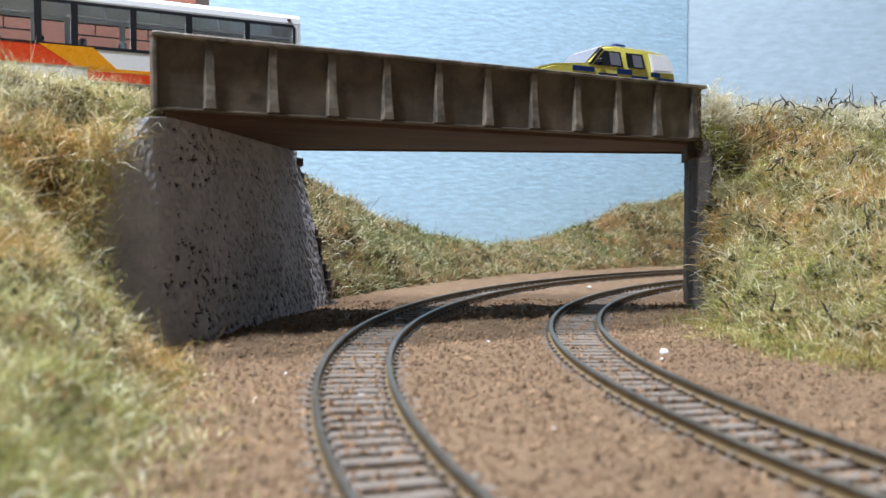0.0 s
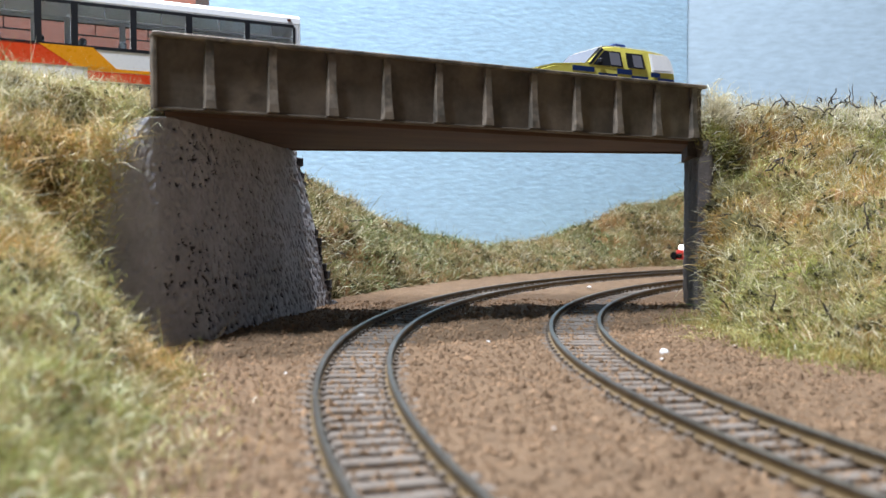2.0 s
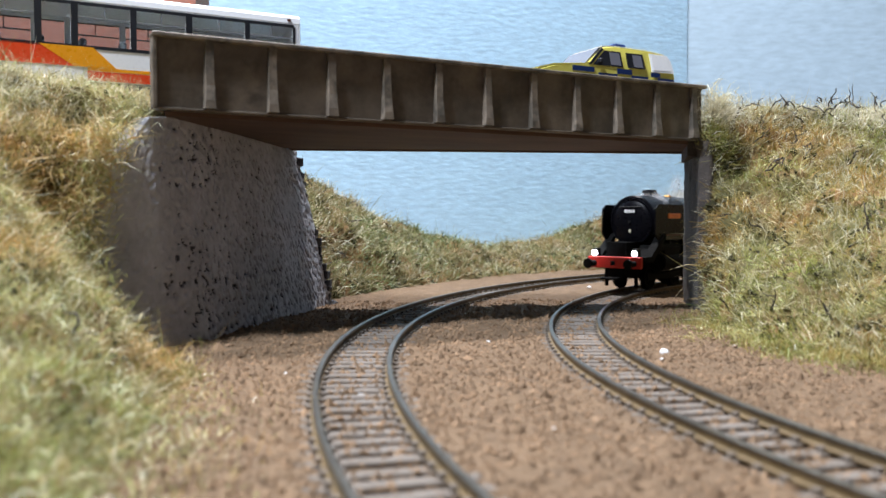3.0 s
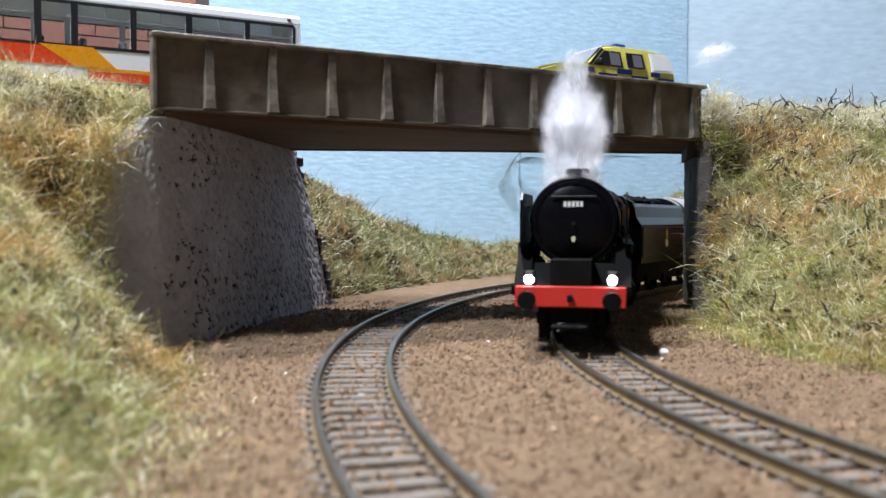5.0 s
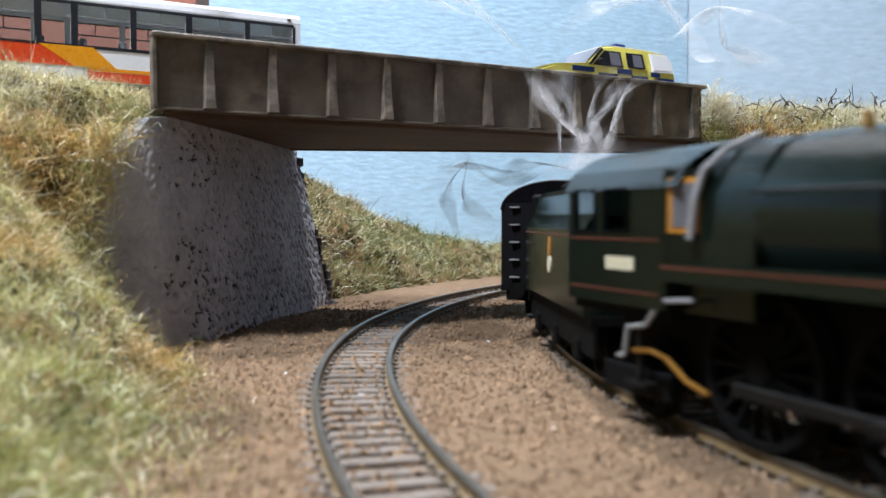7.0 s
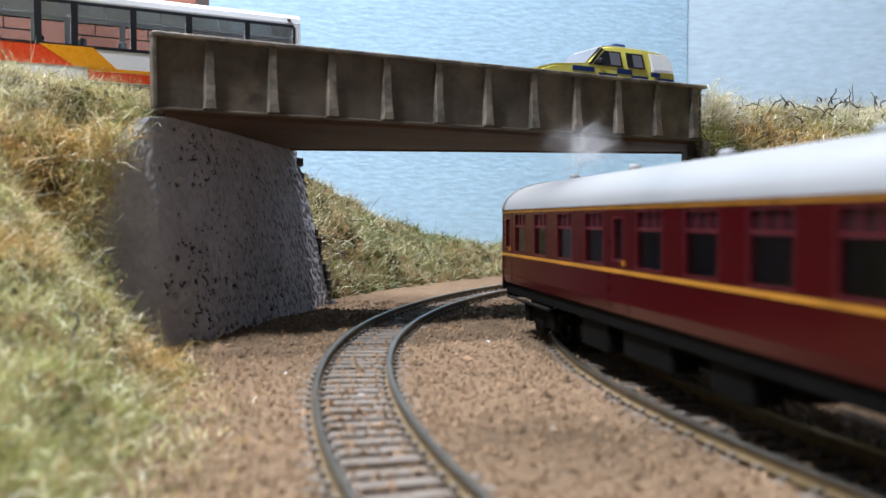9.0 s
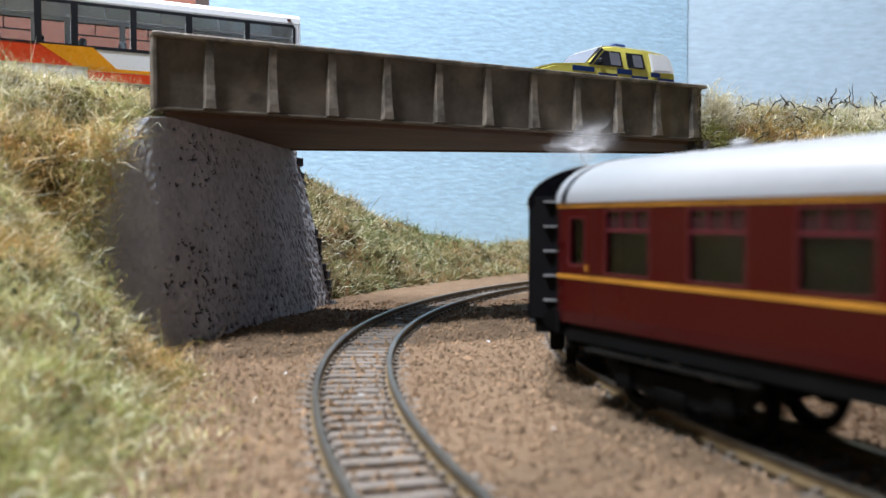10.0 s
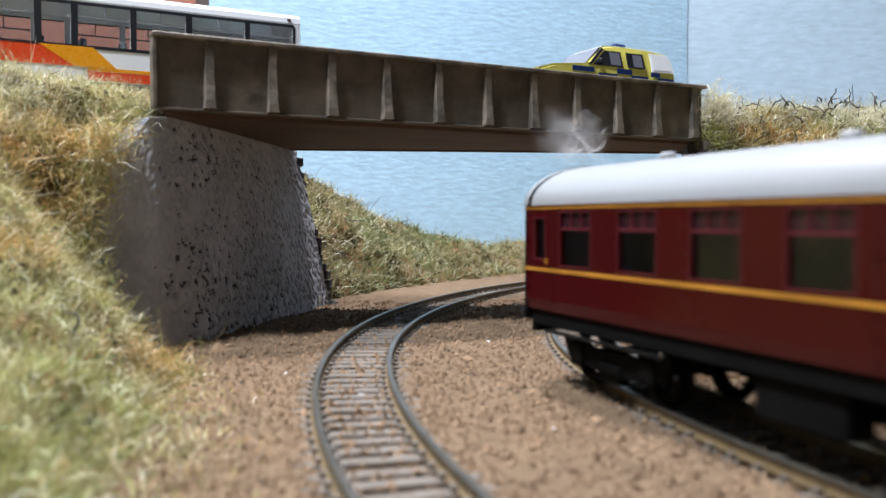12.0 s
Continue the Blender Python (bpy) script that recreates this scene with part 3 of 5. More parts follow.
        add_tube(bm, (F + 5.6, s * 11.4, 13.4), (F + 6.6, s * 11.4, 13.4), 2.6, 2.4, 18)
        part("buffer", bm, M_FRAME, L, smooth=True)
        part("steam_pipe", tube((F - 30, s * 12, 30), (F - 30, s * 13.4, 23), 2, seg=12), M_BLACK, L, smooth=True)
        def pipe(name, pts, r, mat, label=""):
            bm = bmesh.new()
            for a, b in zip(pts[:-1], pts[1:]):
                add_tube(bm, a, b, r, seg=8)
            part(name, bm, mat, L, label, smooth=True)
        # pale tube modelled for the highlight along the cab and firebox front edge
        pipe("cab_edge_highlight", [(-48, s * 5, 48.6), (-49.5, s * 10, 46.4), (-51, s * 13.6, 42.8), (-51.6, s * 14.8, 38), (-52, s * 15.2, 32)], 0.6, M_ROOFW, "thin pale tube in place of the highlight along the cab's front edge")
        pipe("injector_pipe", [(-66, s * 15.8, 12.6), (-61, s * 15.8, 13.2), (-57, s * 15.8, 12.6), (-52, s * 15.6, 9.6), (-47, s * 15.4, 8.4)], 0.42, M_BRASS, "copper injector pipe")
        pipe("feed_pipe", [(-70, s * 16.2, 11.2), (-68, s * 16.2, 11.6), (-67, s * 16.2, 16.6), (-62, s * 16.2, 17.4), (-58, s * 16.2, 21.8), (-50, s * 16.2, 22.6)], 0.38, M_ROOFW, "pale grey feed pipe")
        for x0, z0, x1, z1 in ((F - 64, 15, F - 46, 19.5), (F - 66, 22, F - 60, 12), (F - 80, 14, F - 66, 21)):
            pipe("valve_rod", [(x0, s * 14.6, z0), (x1, s * 14.6, z1)], 0.55, M_STEEL)
        pipe("boiler_handrail", [(-40, s * 13.9, 39.2), (F - 56, s * 13.6, 39.0), (F - 20, s * 13.7, 39.0)], 0.28, M_STEEL)
        part("cab_step", box((-68, s * 15 - 1.2, 6.6), (-62, s * 15 + 1.6, 7.3)), M_STEEL, L)
        part("step_hanger", box((-65.6, s * 15 - 0.4, 7.3), (-64.4, s * 15 + 0.4, 17)), M_STEEL, L)
        part("guard_iron", box((F - 8, s * 8.5 - 0.8, 1.5), (F - 6.8, s * 8.5 + 0.8, 11)), M_FRAME, L)
    roof = [(-16.8, 40.4), (-14.8, 43.9), (-10.2, 46.7), (-5, 48.1), (0, 48.6), (5, 48.1), (10.2, 46.7), (14.8, 43.9), (16.8, 40.4), (16.2, 40.4), (14.4, 43.3), (9.9, 46), (5, 47.4), (0, 47.9), (-5, 47.4), (-9.9, 46), (-14.4, 43.3), (-16.2, 40.4)]
    part("cab_roof", prism(roof, -87.5, -53.5, "x"), M_GREEN, L)
    part("buffer_beam", box((F - 2, -15.2, 11), (F, 15.2, 16.8), 0.3), M_RED, L, "bright red buffer beam")
    part("coupling_hook", box((F, -0.7, 12.6), (F + 2.6, 0.7, 14.6), 0.3), M_FRAME, L)
    part("front_plate", prism([(F - 2, 16.8), (F - 11, 16.8), (F - 17, 22.5), (F - 17, 21.5), (F - 11, 15.8), (F - 2, 15.8)], -11.9, 11.9, "y"), M_FRAME, L)
    for y in (-4, 4):
        part("lamp_iron", box((F - 9, y - 1.2, 17), (F - 7, y + 1.2, 20), 0.2), M_BLACK, L)
    part("frame", box((-84, -5.6, 6.5), (F - 2, 5.6, 24)), M_FRAME, L)
    part("coupling", box((F + 1, -5, 5.4), (F + 5, 5, 6.6), 0.4), M_FRAME, L)
    part("coupling_bar", box((F - 12, -1.2, 5.4), (F + 2, 1.2, 6.4)), M_FRAME, L)
    for x, r, k in ((F - 20, 6, 10), (F - 47, 6, 10), (F - 69, 12.3, 18), (F - 97, 12.3, 18), (F - 125, 12.3, 18), (F - 152, 6.5, 10)):
        SPIN.append((wheelset(L, x, r, k), r))
    for s in (-1, 1):
        part("bogie_side", box((F - 52, s * 10.2 - 0.5, 4.5), (F - 15, s * 10.2 + 0.5, 8), 0.3), M_FRAME, L)
        part("truck_side", box((-80, s * 12 - 0.6, 4), (-60, s * 12 + 0.6, 9), 0.4), M_FRAME, L)
    ROD.append((L, F))
    return L


ROD = []


def coupling_rods(L, F):
    made = []
    for s in (-1, 1):
        rod = part("coupling_rod", box((-29, s * 11.2 - 0.4, -1.1), (29, s * 11.2 + 0.4, 1.1), 0.3), M_STEEL, L)
        bm = box((-3, s * 12.4 - 0.4, -1.0), (32, s * 12.4 + 0.4, 1.0), 0.3)
        con = part("connecting_rod", bm, M_STEEL, L)
        made.append((rod, con, s))
    return made


def tender():
    T = root("locomotive_tender", None, "dark green locomotive tender filled with coal", "tender")
    body = [(-16, 15), (-16, 33), (-13.6, 36.5), (-12.6, 41.5), (-11, 43), (11, 43), (12.6, 41.5), (13.6, 36.5), (16, 33), (16, 15)]
    part("tank", loft_x([(-39, body), (39, body)]), M_GREEN, T)
    rnd = random.Random(2)
    bm = bmesh.new()
    for i in range(130):
        x, y = rnd.uniform(-16, 36), rnd.uniform(-9.5, 9.5)
        v = bmesh.ops.create_icosphere(bm, subdivisions=1, radius=rnd.uniform(1.2, 2.4))["verts"]
        bmesh.ops.translate(bm, vec=(x, y, 42.5 + 3 * (1 - (y / 11) ** 2) * rnd.uniform(0.6, 1.1)), verts=v)
    tagged(part("coal", bm, M_FRAME, T), kind="stuff")
    part("front_bulkhead", prism([(-13, 36), (-12, 43.5), (-6, 46.5), (6, 46.5), (12, 43.5), (13, 36)], 37, 39.6, "x"), M_GREEN, T)
    for s in (-1, 1):
        part("emblem_top", prism(oval(0, 28.5, 1.6, 2.6, 10), s * 16.1 - 0.15, s * 16.1 + 0.15, "y"), M_GOLD, T)
        part("emblem_wheel", prism(oval(0, 24, 2.0, 2.2, 14), s * 16.1 - 0.15, s * 16.1 + 0.15, "y"), M_CREAM, T)
        part("side_frame", box((-40, s * 13.5 - 0.7, 6), (40, s * 13.5 + 0.7, 14.5), 0.4), M_FRAME, T)
        part("lining", box((-38, s * 16.12 - 0.1, 31.5), (38, s * 16.12 + 0.1, 31.9)), M_ORANGE, T)
        for x in (-26, 0, 26):
            part("axle_box", box((x - 2.4, s * 14.4 - 0.6, 4), (x + 2.4, s * 14.4 + 1.2, 9), 0.4), M_FRAME, T)
        part("tender_step", box((-39, s * 15 - 1, 6.4), (-34, s * 15 + 1.4, 7.1)), M_STEEL, T)
        part("handrail", tube((38.5, s * 16.4, 18), (38.5, s * 16.4, 32), 0.35, seg=8), M_STEEL, T)
    part("underframe", box((-40, -14.8, 13), (40, 14.8, 15)), M_FRAME, T)
    part("drawbar", box((38, -1.5, 9), (47, 1.5, 11)), M_FRAME, T)
    part("rear_beam", box((-41, -15, 11), (-39, 15, 16)), M_BLACK, T)
    part("rear_coupling", box((-50, -1.4, 5.4), (-40, 1.4, 6.6)), M_FRAME, T)
    for x in (-26, 0, 26):
        SPIN.append((wheelset(T, x, 6.9, 10), 6.9))
    return T


CW, CH = 17.5, 114.0   # half width and half length of a coach


def coach(label):
    C = root("railway_coach", None, label, "railway coach", "maroon coaches of the train")
    big = [-92.4, -70.7, -49.3, -27.8, 3.0, 24.5, 46.0, 67.5]
    doors = [(-107.4, 4.6), (-13.0, 5.2), (84.0, 5.2)]
    toilet = 97.0
    holes = sorted([(x - 5.9, x + 5.9, 25.4, 36.7) for x in big] + [(x - w / 2, x + w / 2, 26.6, 35.4) for x, w in doors] + [(toilet - 4.4, toilet + 4.4, 25.4, 33.4)])
    for s in (1, -1):
        def slab(bm, x0, x1, z0, z1):
            add_box(bm, (x0, min(s * (CW - 0.9), s * CW), z0), (x1, max(s * (CW - 0.9), s * CW), z1))
        bm = bmesh.new()
        slab(bm, -CH, CH, 17.4, 25.4)
        slab(bm, -CH, CH, 36.7, 38.6)
        x = -CH
        for a, b, z0, z1 in holes:
            slab(bm, x, a, 25.4, 36.7)
            if z0 > 25.4:
                slab(bm, a, b, 25.4, z0)
            if z1 < 36.7:
                slab(bm, a, b, z1, 36.7)
            x = b
        slab(bm, x, CH, 25.4, 36.7)
        side = part("body_side", bm, M_MAROON, C)
        part("lower_panel", prism([(s * CW, 17.4), (s * (CW - 0.9), 17.4), (s * (CW - 1.3), 15.0), (s * (CW - 0.4), 15.0)], -CH, CH, "x"), M_MAROON, C)
        part("waist_line", box((-CH, s * (CW + 0.06) - 0.1, 23.7), (CH, s * (CW + 0.06) + 0.1, 24.5)), M_GOLD, C, "gold painted line")
        part("cantrail_line", box((-CH, s * (CW + 0.06) - 0.1, 37.5), (CH, s * (CW + 0.06) + 0.1, 38.4)), M_GOLD, C, "gold painted line")
        for a, b, z0, z1 in holes:
            frosted = z1 < 34 and z0 < 26
            w = part("window", box((a, s * (CW - 0.75) - 0.1, z0), (b, s * (CW - 0.75) + 0.1, z1)), M_FROST if frosted else M_COACHPANE, side,
                     "frosted white toilet window" if frosted else "")
            w.visible_shadow = frosted
            rim = box((a - 0.35, s * (CW + 0.02) - 0.08, z0 - 0.35), (b + 0.35, s * (CW + 0.02) + 0.08, z0))
            for lo, hi in (((a - 0.35, z1), (b + 0.35, z1 + 0.25)), ((a - 0.35, z0), (a, z1)), ((b, z0), (b + 0.35, z1))):
                add_box(rim, (lo[0], s * (CW + 0.02) - 0.08, lo[1]), (hi[0], s * (CW + 0.02) + 0.08, hi[1]))
            part("window_rim", rim, M_RIM, w)
            if b - a > 10:
                bm = box((a, s * (CW - 0.4) - 0.25, 32.9), (b, s * (CW - 0.4) + 0.25, 33.5))
                for k in (0.33, 0.67):
                    add_box(bm, (a + k * (b - a) - 0.22, s * (CW - 0.4) - 0.2, 33.5), (a + k * (b - a) + 0.22, s * (CW - 0.4) + 0.2, 36.7))
                part("vent_frame", bm, M_RIM, side)
                part("vent_pane", box((a, s * (CW - 0.6) - 0.05, 33.5), (b, s * (CW - 0.6) + 0.05, 36.7)), M_VENT, side)
        for x, w in doors:
            for e in (-1, 1):
                part("door_seam", box((x + e * 5.4 - 0.09, s * (CW + 0.02) - 0.05, 15.4), (x + e * 5.4 + 0.09, s * (CW + 0.02) + 0.05, 37.4)), M_SEAM, side)
            for z in (19.5, 22.4, 30.0):
                part("door_hinge", box((x - 6.0, s * (CW + 0.15) - 0.2, z), (x - 4.9, s * (CW + 0.15) + 0.2, z + 0.6)), M_MAROON, side)
            part("door_handle", box((x + w / 2 + 0.8, s * (CW + 0.2) - 0.3, 25.4), (x + w / 2 + 1.5, s * (CW + 0.2) + 0.3, 26.6)), M_GOLD, C)
        part("solebar", box((-CH + 2, s * 15.5 - 0.8, 11.4), (CH - 2, s * 15.5 + 0.8, 15.0), 0.2), M_FRAME, C)
        part("foot_board", box((-CH + 10, s * 17 - 1, 10.4), (-CH + 52, s * 17 + 0.2, 11)), M_STEEL, C)
        part("foot_board", box((CH - 52, s * 17 - 1, 10.4), (CH - 10, s * 17 + 0.2, 11)), M_STEEL, C)
        for x in (-86, 86):
            bm = prism([(x - 19, 9), (x - 17, 5), (x - 5, 3.4), (x + 5, 3.4), (x + 17, 5), (x + 19, 9), (x + 8, 8), (x - 8, 8)], s * 11.6 - 0.9, s * 11.6 + 0.9, "y")
            for k in (-12.7, 12.7):
                add_box(bm, (x + k - 2.2, s * 12 - 1.4, 3.6), (x + k + 2.2, s * 12 + 1.6, 8.4), 0.3)
            add_box(bm, (x - 4, s * 12 - 1.2, 1.8), (x + 4, s * 12 + 1.4, 5.8), 0.4)
            part("bogie_side", bm, M_FRAME, C)
        for x, w, d in ((-34, 9, 7), (-4, 12, 6), (30, 7, 6)):
            part("underframe_box", box((x - w, s * 12 - 3, 11.4 - d), (x + w, s * 12 + 3, 11.4), 0.5), M_FRAME, C)
    arc = oval(0, 38.4, CW + 0.5, 9.3, 22, 0, 180)
    part("roof", loft_x([(-CH, arc), (CH, arc)]), M_ROOFW, C, "pale grey-white roof", smooth=True)
    for e in (-1, 1):
        # black band over the last few millimetres of the roof
        part("roof_end", loft_x([(e * (CH - 3.5), oval(0, 38.4, CW + 0.65, 9.45, 22, 0, 180)), (e * (CH + 0.6), oval(0, 38.4, CW + 0.3, 9.0, 22, 0, 180))]), M_BLACK, C, "black roof end", smooth=True)
    for x in range(-100, 105, 22):
        for y in ((-5, 5) if x % 4 else (5,)):
            part("roof_vent", box((x - 1.8, y - 1.2, 46.4), (x + 1.8, y + 1.2, 48.5), 0.6), M_ROOFW, C)
    part("floor_pan", box((-CH + 1, -16.2, 11.4), (CH - 1, 16.2, 13.6)), M_FRAME, C)
    part("underframe_truss", box((-40, -8, 6), (40, 8, 11.4), 1), M_FRAME, C)
    # added upright sheet that blocks the bright view through the far windows
    part("view_block", box((-CH + 6, 3, 11), (CH - 6, 5, 38)), M_SEAT, C)
    part("partition", box((-CH + 6, -16, 13.6), (CH - 6, -15, 24)), M_SEAT, C)
    endp = [(-CW, 12.6)] + [(-CW, 38.4)] + oval(0, 38.4, CW, 9.0, 16, 180, 0) + [(CW, 12.6)]
    for e in (-1, 1):
        end = part("coach_end", prism(endp, e * CH - 0.4, e * CH + 0.4, "x"), M_END, C, "black end with corridor gangway")
        part("gangway", box((min(e * CH, e * (CH + 4.6)), -6.5, 11), (max(e * CH, e * (CH + 4.6)), 6.5, 43), 0.8), M_FRAME, end)
        bow = [(e * (CH + 0.3), -CW + 0.3), (e * (CH + 2.2), -CW * 0.6), (e * (CH + 3.0), 0), (e * (CH + 2.2), CW * 0.6), (e * (CH + 0.3), CW - 0.3)]
        part("bow_end", prism(bow, 13, 40.5, "z"), M_END, end)
        for s in (-1, 1):
            for z in (17, 22.5, 28, 33.5, 39):
                # steel steps in the pale roof colour, which paints in their top highlights
                part("end_step", box((min(e * CH, e * (CH + 1.6)), s * 12.5 - 1.5, z), (max(e * CH, e * (CH + 3.0)), s * 12.5 + 1.5, z + 0.4)), M_ROOFW, end)
            bm = tube((e * CH, s * 11.4, 13), (e * (CH + 3), s * 11.4, 13), 1.2, seg=10)
            add_tube(bm, (e * (CH + 3), s * 11.4, 13), (e * (CH + 3.8), s * 11.4, 13), 2.6, seg=14)
            part("buffer", bm, M_FRAME, end)
        part("headstock", box((min(e * CH, e * (CH - 2)), -16, 9.6), (max(e * CH, e * (CH - 2)), 16, 13), 0.3), M_FRAME, C)
        for k in (-12.7, 12.7):
            SPIN.append((wheelset(C, e * 86 + k, 6, 0), 6))
    return C


LOCO = locomotive()
TENDER = tender()
COACHES = [coach("maroon railway coach with gold lines and pale roof behind the tender"), coach("maroon railway coach with gold lines and pale roof at the rear")]
RODS = coupling_rods(*ROD[0])
# millimetres that the locomotive's middle still has to run to the point abreast of the curve's centre, by time
RUN = [(-1.0, 698), (0.0, 593), (2.5, 331), (3.2, 256), (5.0, 80), (5.5, 22), (6.0, -34), (6.5, -96), (7.2, -171), (8.8, -337), (9.0, -357), (9.5, -409), (10.0, -463), (10.5, -516), (11.0, -569), (11.5, -623),
       (12.0, -677), (13.0, -785)]


def middle_at(t):
    ts = t + np.linspace(-0.3, 0.3, 13)
    return float(np.mean(np.interp(ts, [r[0] for r in RUN], [r[1] for r in RUN])))


def stand(t, lead, half):
    """The pose at t of a vehicle whose middle runs `lead` behind the locomotive's, on pivots half either way."""
    s = middle_at(t) + lead
    a, _ = along(s - half, R_IN)
    b, _ = along(s + half, R_IN)
    d, m = a - b, (a + b) / 2
    return P(m.x, m.y, 0, 0, 0, math.degrees(math.atan2(d.y, d.x)))


TIMES = [i * 0.1 for i in range(121)]


def motions():
    for thing, lead, half in ((LOCO, 0, 42), (TENDER, 129, 26), (COACHES[0], 291, 86), (COACHES[1], 531, 86)):
        walk(thing, [(t, stand(t, lead, half)) for t in TIMES])
    for w, r in SPIN:
        x = w.matrix_basis.translation.x / S
        walk(w, [(i * 0.05, P(x, 0, r, 0, math.degrees((middle_at(0) - middle_at(i * 0.05)) / r), 0)) for i in range(241)])
    for rod, con, s in RODS:
        rows, rows2 = [], []
        for t in TIMES:
            a = (middle_at(0) - middle_at(t)) / 12.3 + (math.pi / 2 if s > 0 else 0)
            x, z = -15 + 4.2 * math.sin(a), 12.3 + 4.2 * math.cos(a)
            rows.append((t, P(x, 0, z)))
            rows2.append((t, P(x, 0, z, 0, math.degrees(math.asin((z - 13.6) / 36)), 0)))
        walk(rod, rows)
        walk(con, rows2)
    smoke_motions()


# ---- static grass, twigs and grit ----
def grass_material(name, stops, patch_a, patch_b, patch_scale):
    m = bpy.data.materials.new(name)
    m.use_nodes = True
    nt = m.node_tree
    b = nt.nodes["Principled BSDF"]
    g = nt.nodes.new("ShaderNodeNewGeometry")
    c = ramp(nt, g.outputs["Random Per Island"], stops)
    p = ramp(nt, noise_out(nt, patch_scale, 3, 0.5), [(0.36, patch_a), (0.5, (1.0, 1.0, 0.86)), (0.64, patch_b)])
    c = mixc(nt, c, p, 0.9, "MULTIPLY")
    q = ramp(nt, noise_out(nt, patch_scale * 3.2, 4, 0.6), [(0.34, (0.42, 0.41, 0.34)), (0.48, (1.0, 1.0, 1.0)), (0.68, (1.2, 1.2, 1.2))])
    c = mixc(nt, c, q, 0.9, "MULTIPLY")
    nt.links.new(c, b.inputs["Base Color"])
    b.inputs["Roughness"].default_value = 0.36
    b.inputs["Specular IOR Level"].default_value = 0.35
    b.inputs["Subsurface Weight"].default_value = 0.0
    tr = nt.nodes.new("ShaderNodeBsdfTranslucent")
    nt.links.new(c, tr.inputs[0])
    mx = nt.nodes.new("ShaderNodeMixShader")
    mx.inputs[0].default_value = 0.25
    nt.links.new(b.outputs[0], mx.inputs[1])
    nt.links.new(tr.outputs[0], mx.inputs[2])
    nt.links.new(mx.outputs[0], nt.nodes["Material Output"].inputs[0])
    return m


STRAW = [(0.0, (0.17, 0.19, 0.08)), (0.25, (0.38, 0.39, 0.17)), (0.5, (0.53, 0.47, 0.27)), (0.7, (0.5, 0.34, 0.18)), (0.85, (0.72, 0.68, 0.5)), (1.0, (0.9, 0.89, 0.8))]
M_GRASS_L = grass_material("static_grass_left", [(p, tuple(min(0.95, v * 1.14) for v in c)) for p, c in STRAW], (1.0, 0.74, 0.46), (0.66, 0.76, 0.44), 24)
M_GRASS_R = grass_material("static_grass_right", [(p, (c[0] * 0.86, c[1] * 0.84, c[2] * 0.62)) for p, c in STRAW], (1.0, 0.72, 0.44), (0.76, 0.93, 0.54), 24)
M_GRASS_F = grass_material("static_grass_far", [(p, tuple(v * 0.68 for v in c)) for p, c in STRAW], (0.95, 0.7, 0.46), (0.6, 0.82, 0.52), 20)
M_PALE = grass_material("static_grass_pale", [(0.0, (0.5, 0.44, 0.28)), (0.5, (0.72, 0.66, 0.5)), (1.0, (0.88, 0.86, 0.78))], (1, 1, 1), (1, 0.95, 0.8), 20)
M_TWIG = material("dark_twig", (0.05, 0.042, 0.033), 0.8, dark=0.6, light=1.8, scale=200, fine=900)
M_CRUMB = material("dark_foam", (0.05, 0.045, 0.015), 0.95, dark=0.5, light=1.8, scale=200, fine=900, island=0.5)
M_GRIT = material("grit", (0.24, 0.155, 0.092), 0.9, dark=0.75, light=1.3, scale=60, fine=900, bump=0, island=0.36)


def net_samples(net, n, rng, keep):
    """n places with normals on a net, where keep(x, y, z) says yes (a weight from 0 to 1)."""
    v, f = net
    f = np.array(f)
    tri = np.vstack([f[:, [0, 1, 2]], f[:, [0, 2, 3]]])
    a, b, c = v[tri[:, 0]], v[tri[:, 1]], v[tri[:, 2]]
    nor = np.cross(b - a, c - a)
    area = np.linalg.norm(nor, axis=1)
    nor = nor / np.maximum(area, 1e-9)[:, None]
    mid = (a + b + c) / 3
    nor[((np.array([40.0, 60.0, 140.0]) - mid) * nor).sum(1) < 0] *= -1
    w = area * np.array([keep(*p) for p in mid])
    pick = rng.choice(len(tri), n, p=w / w.sum())
    u, t = rng.random(n), rng.random(n)
    flip = u + t > 1
    u[flip], t[flip] = 1 - u[flip], 1 - t[flip]
    return a[pick] + u[:, None] * (b - a)[pick] + t[:, None] * (c - a)[pick], nor[pick]


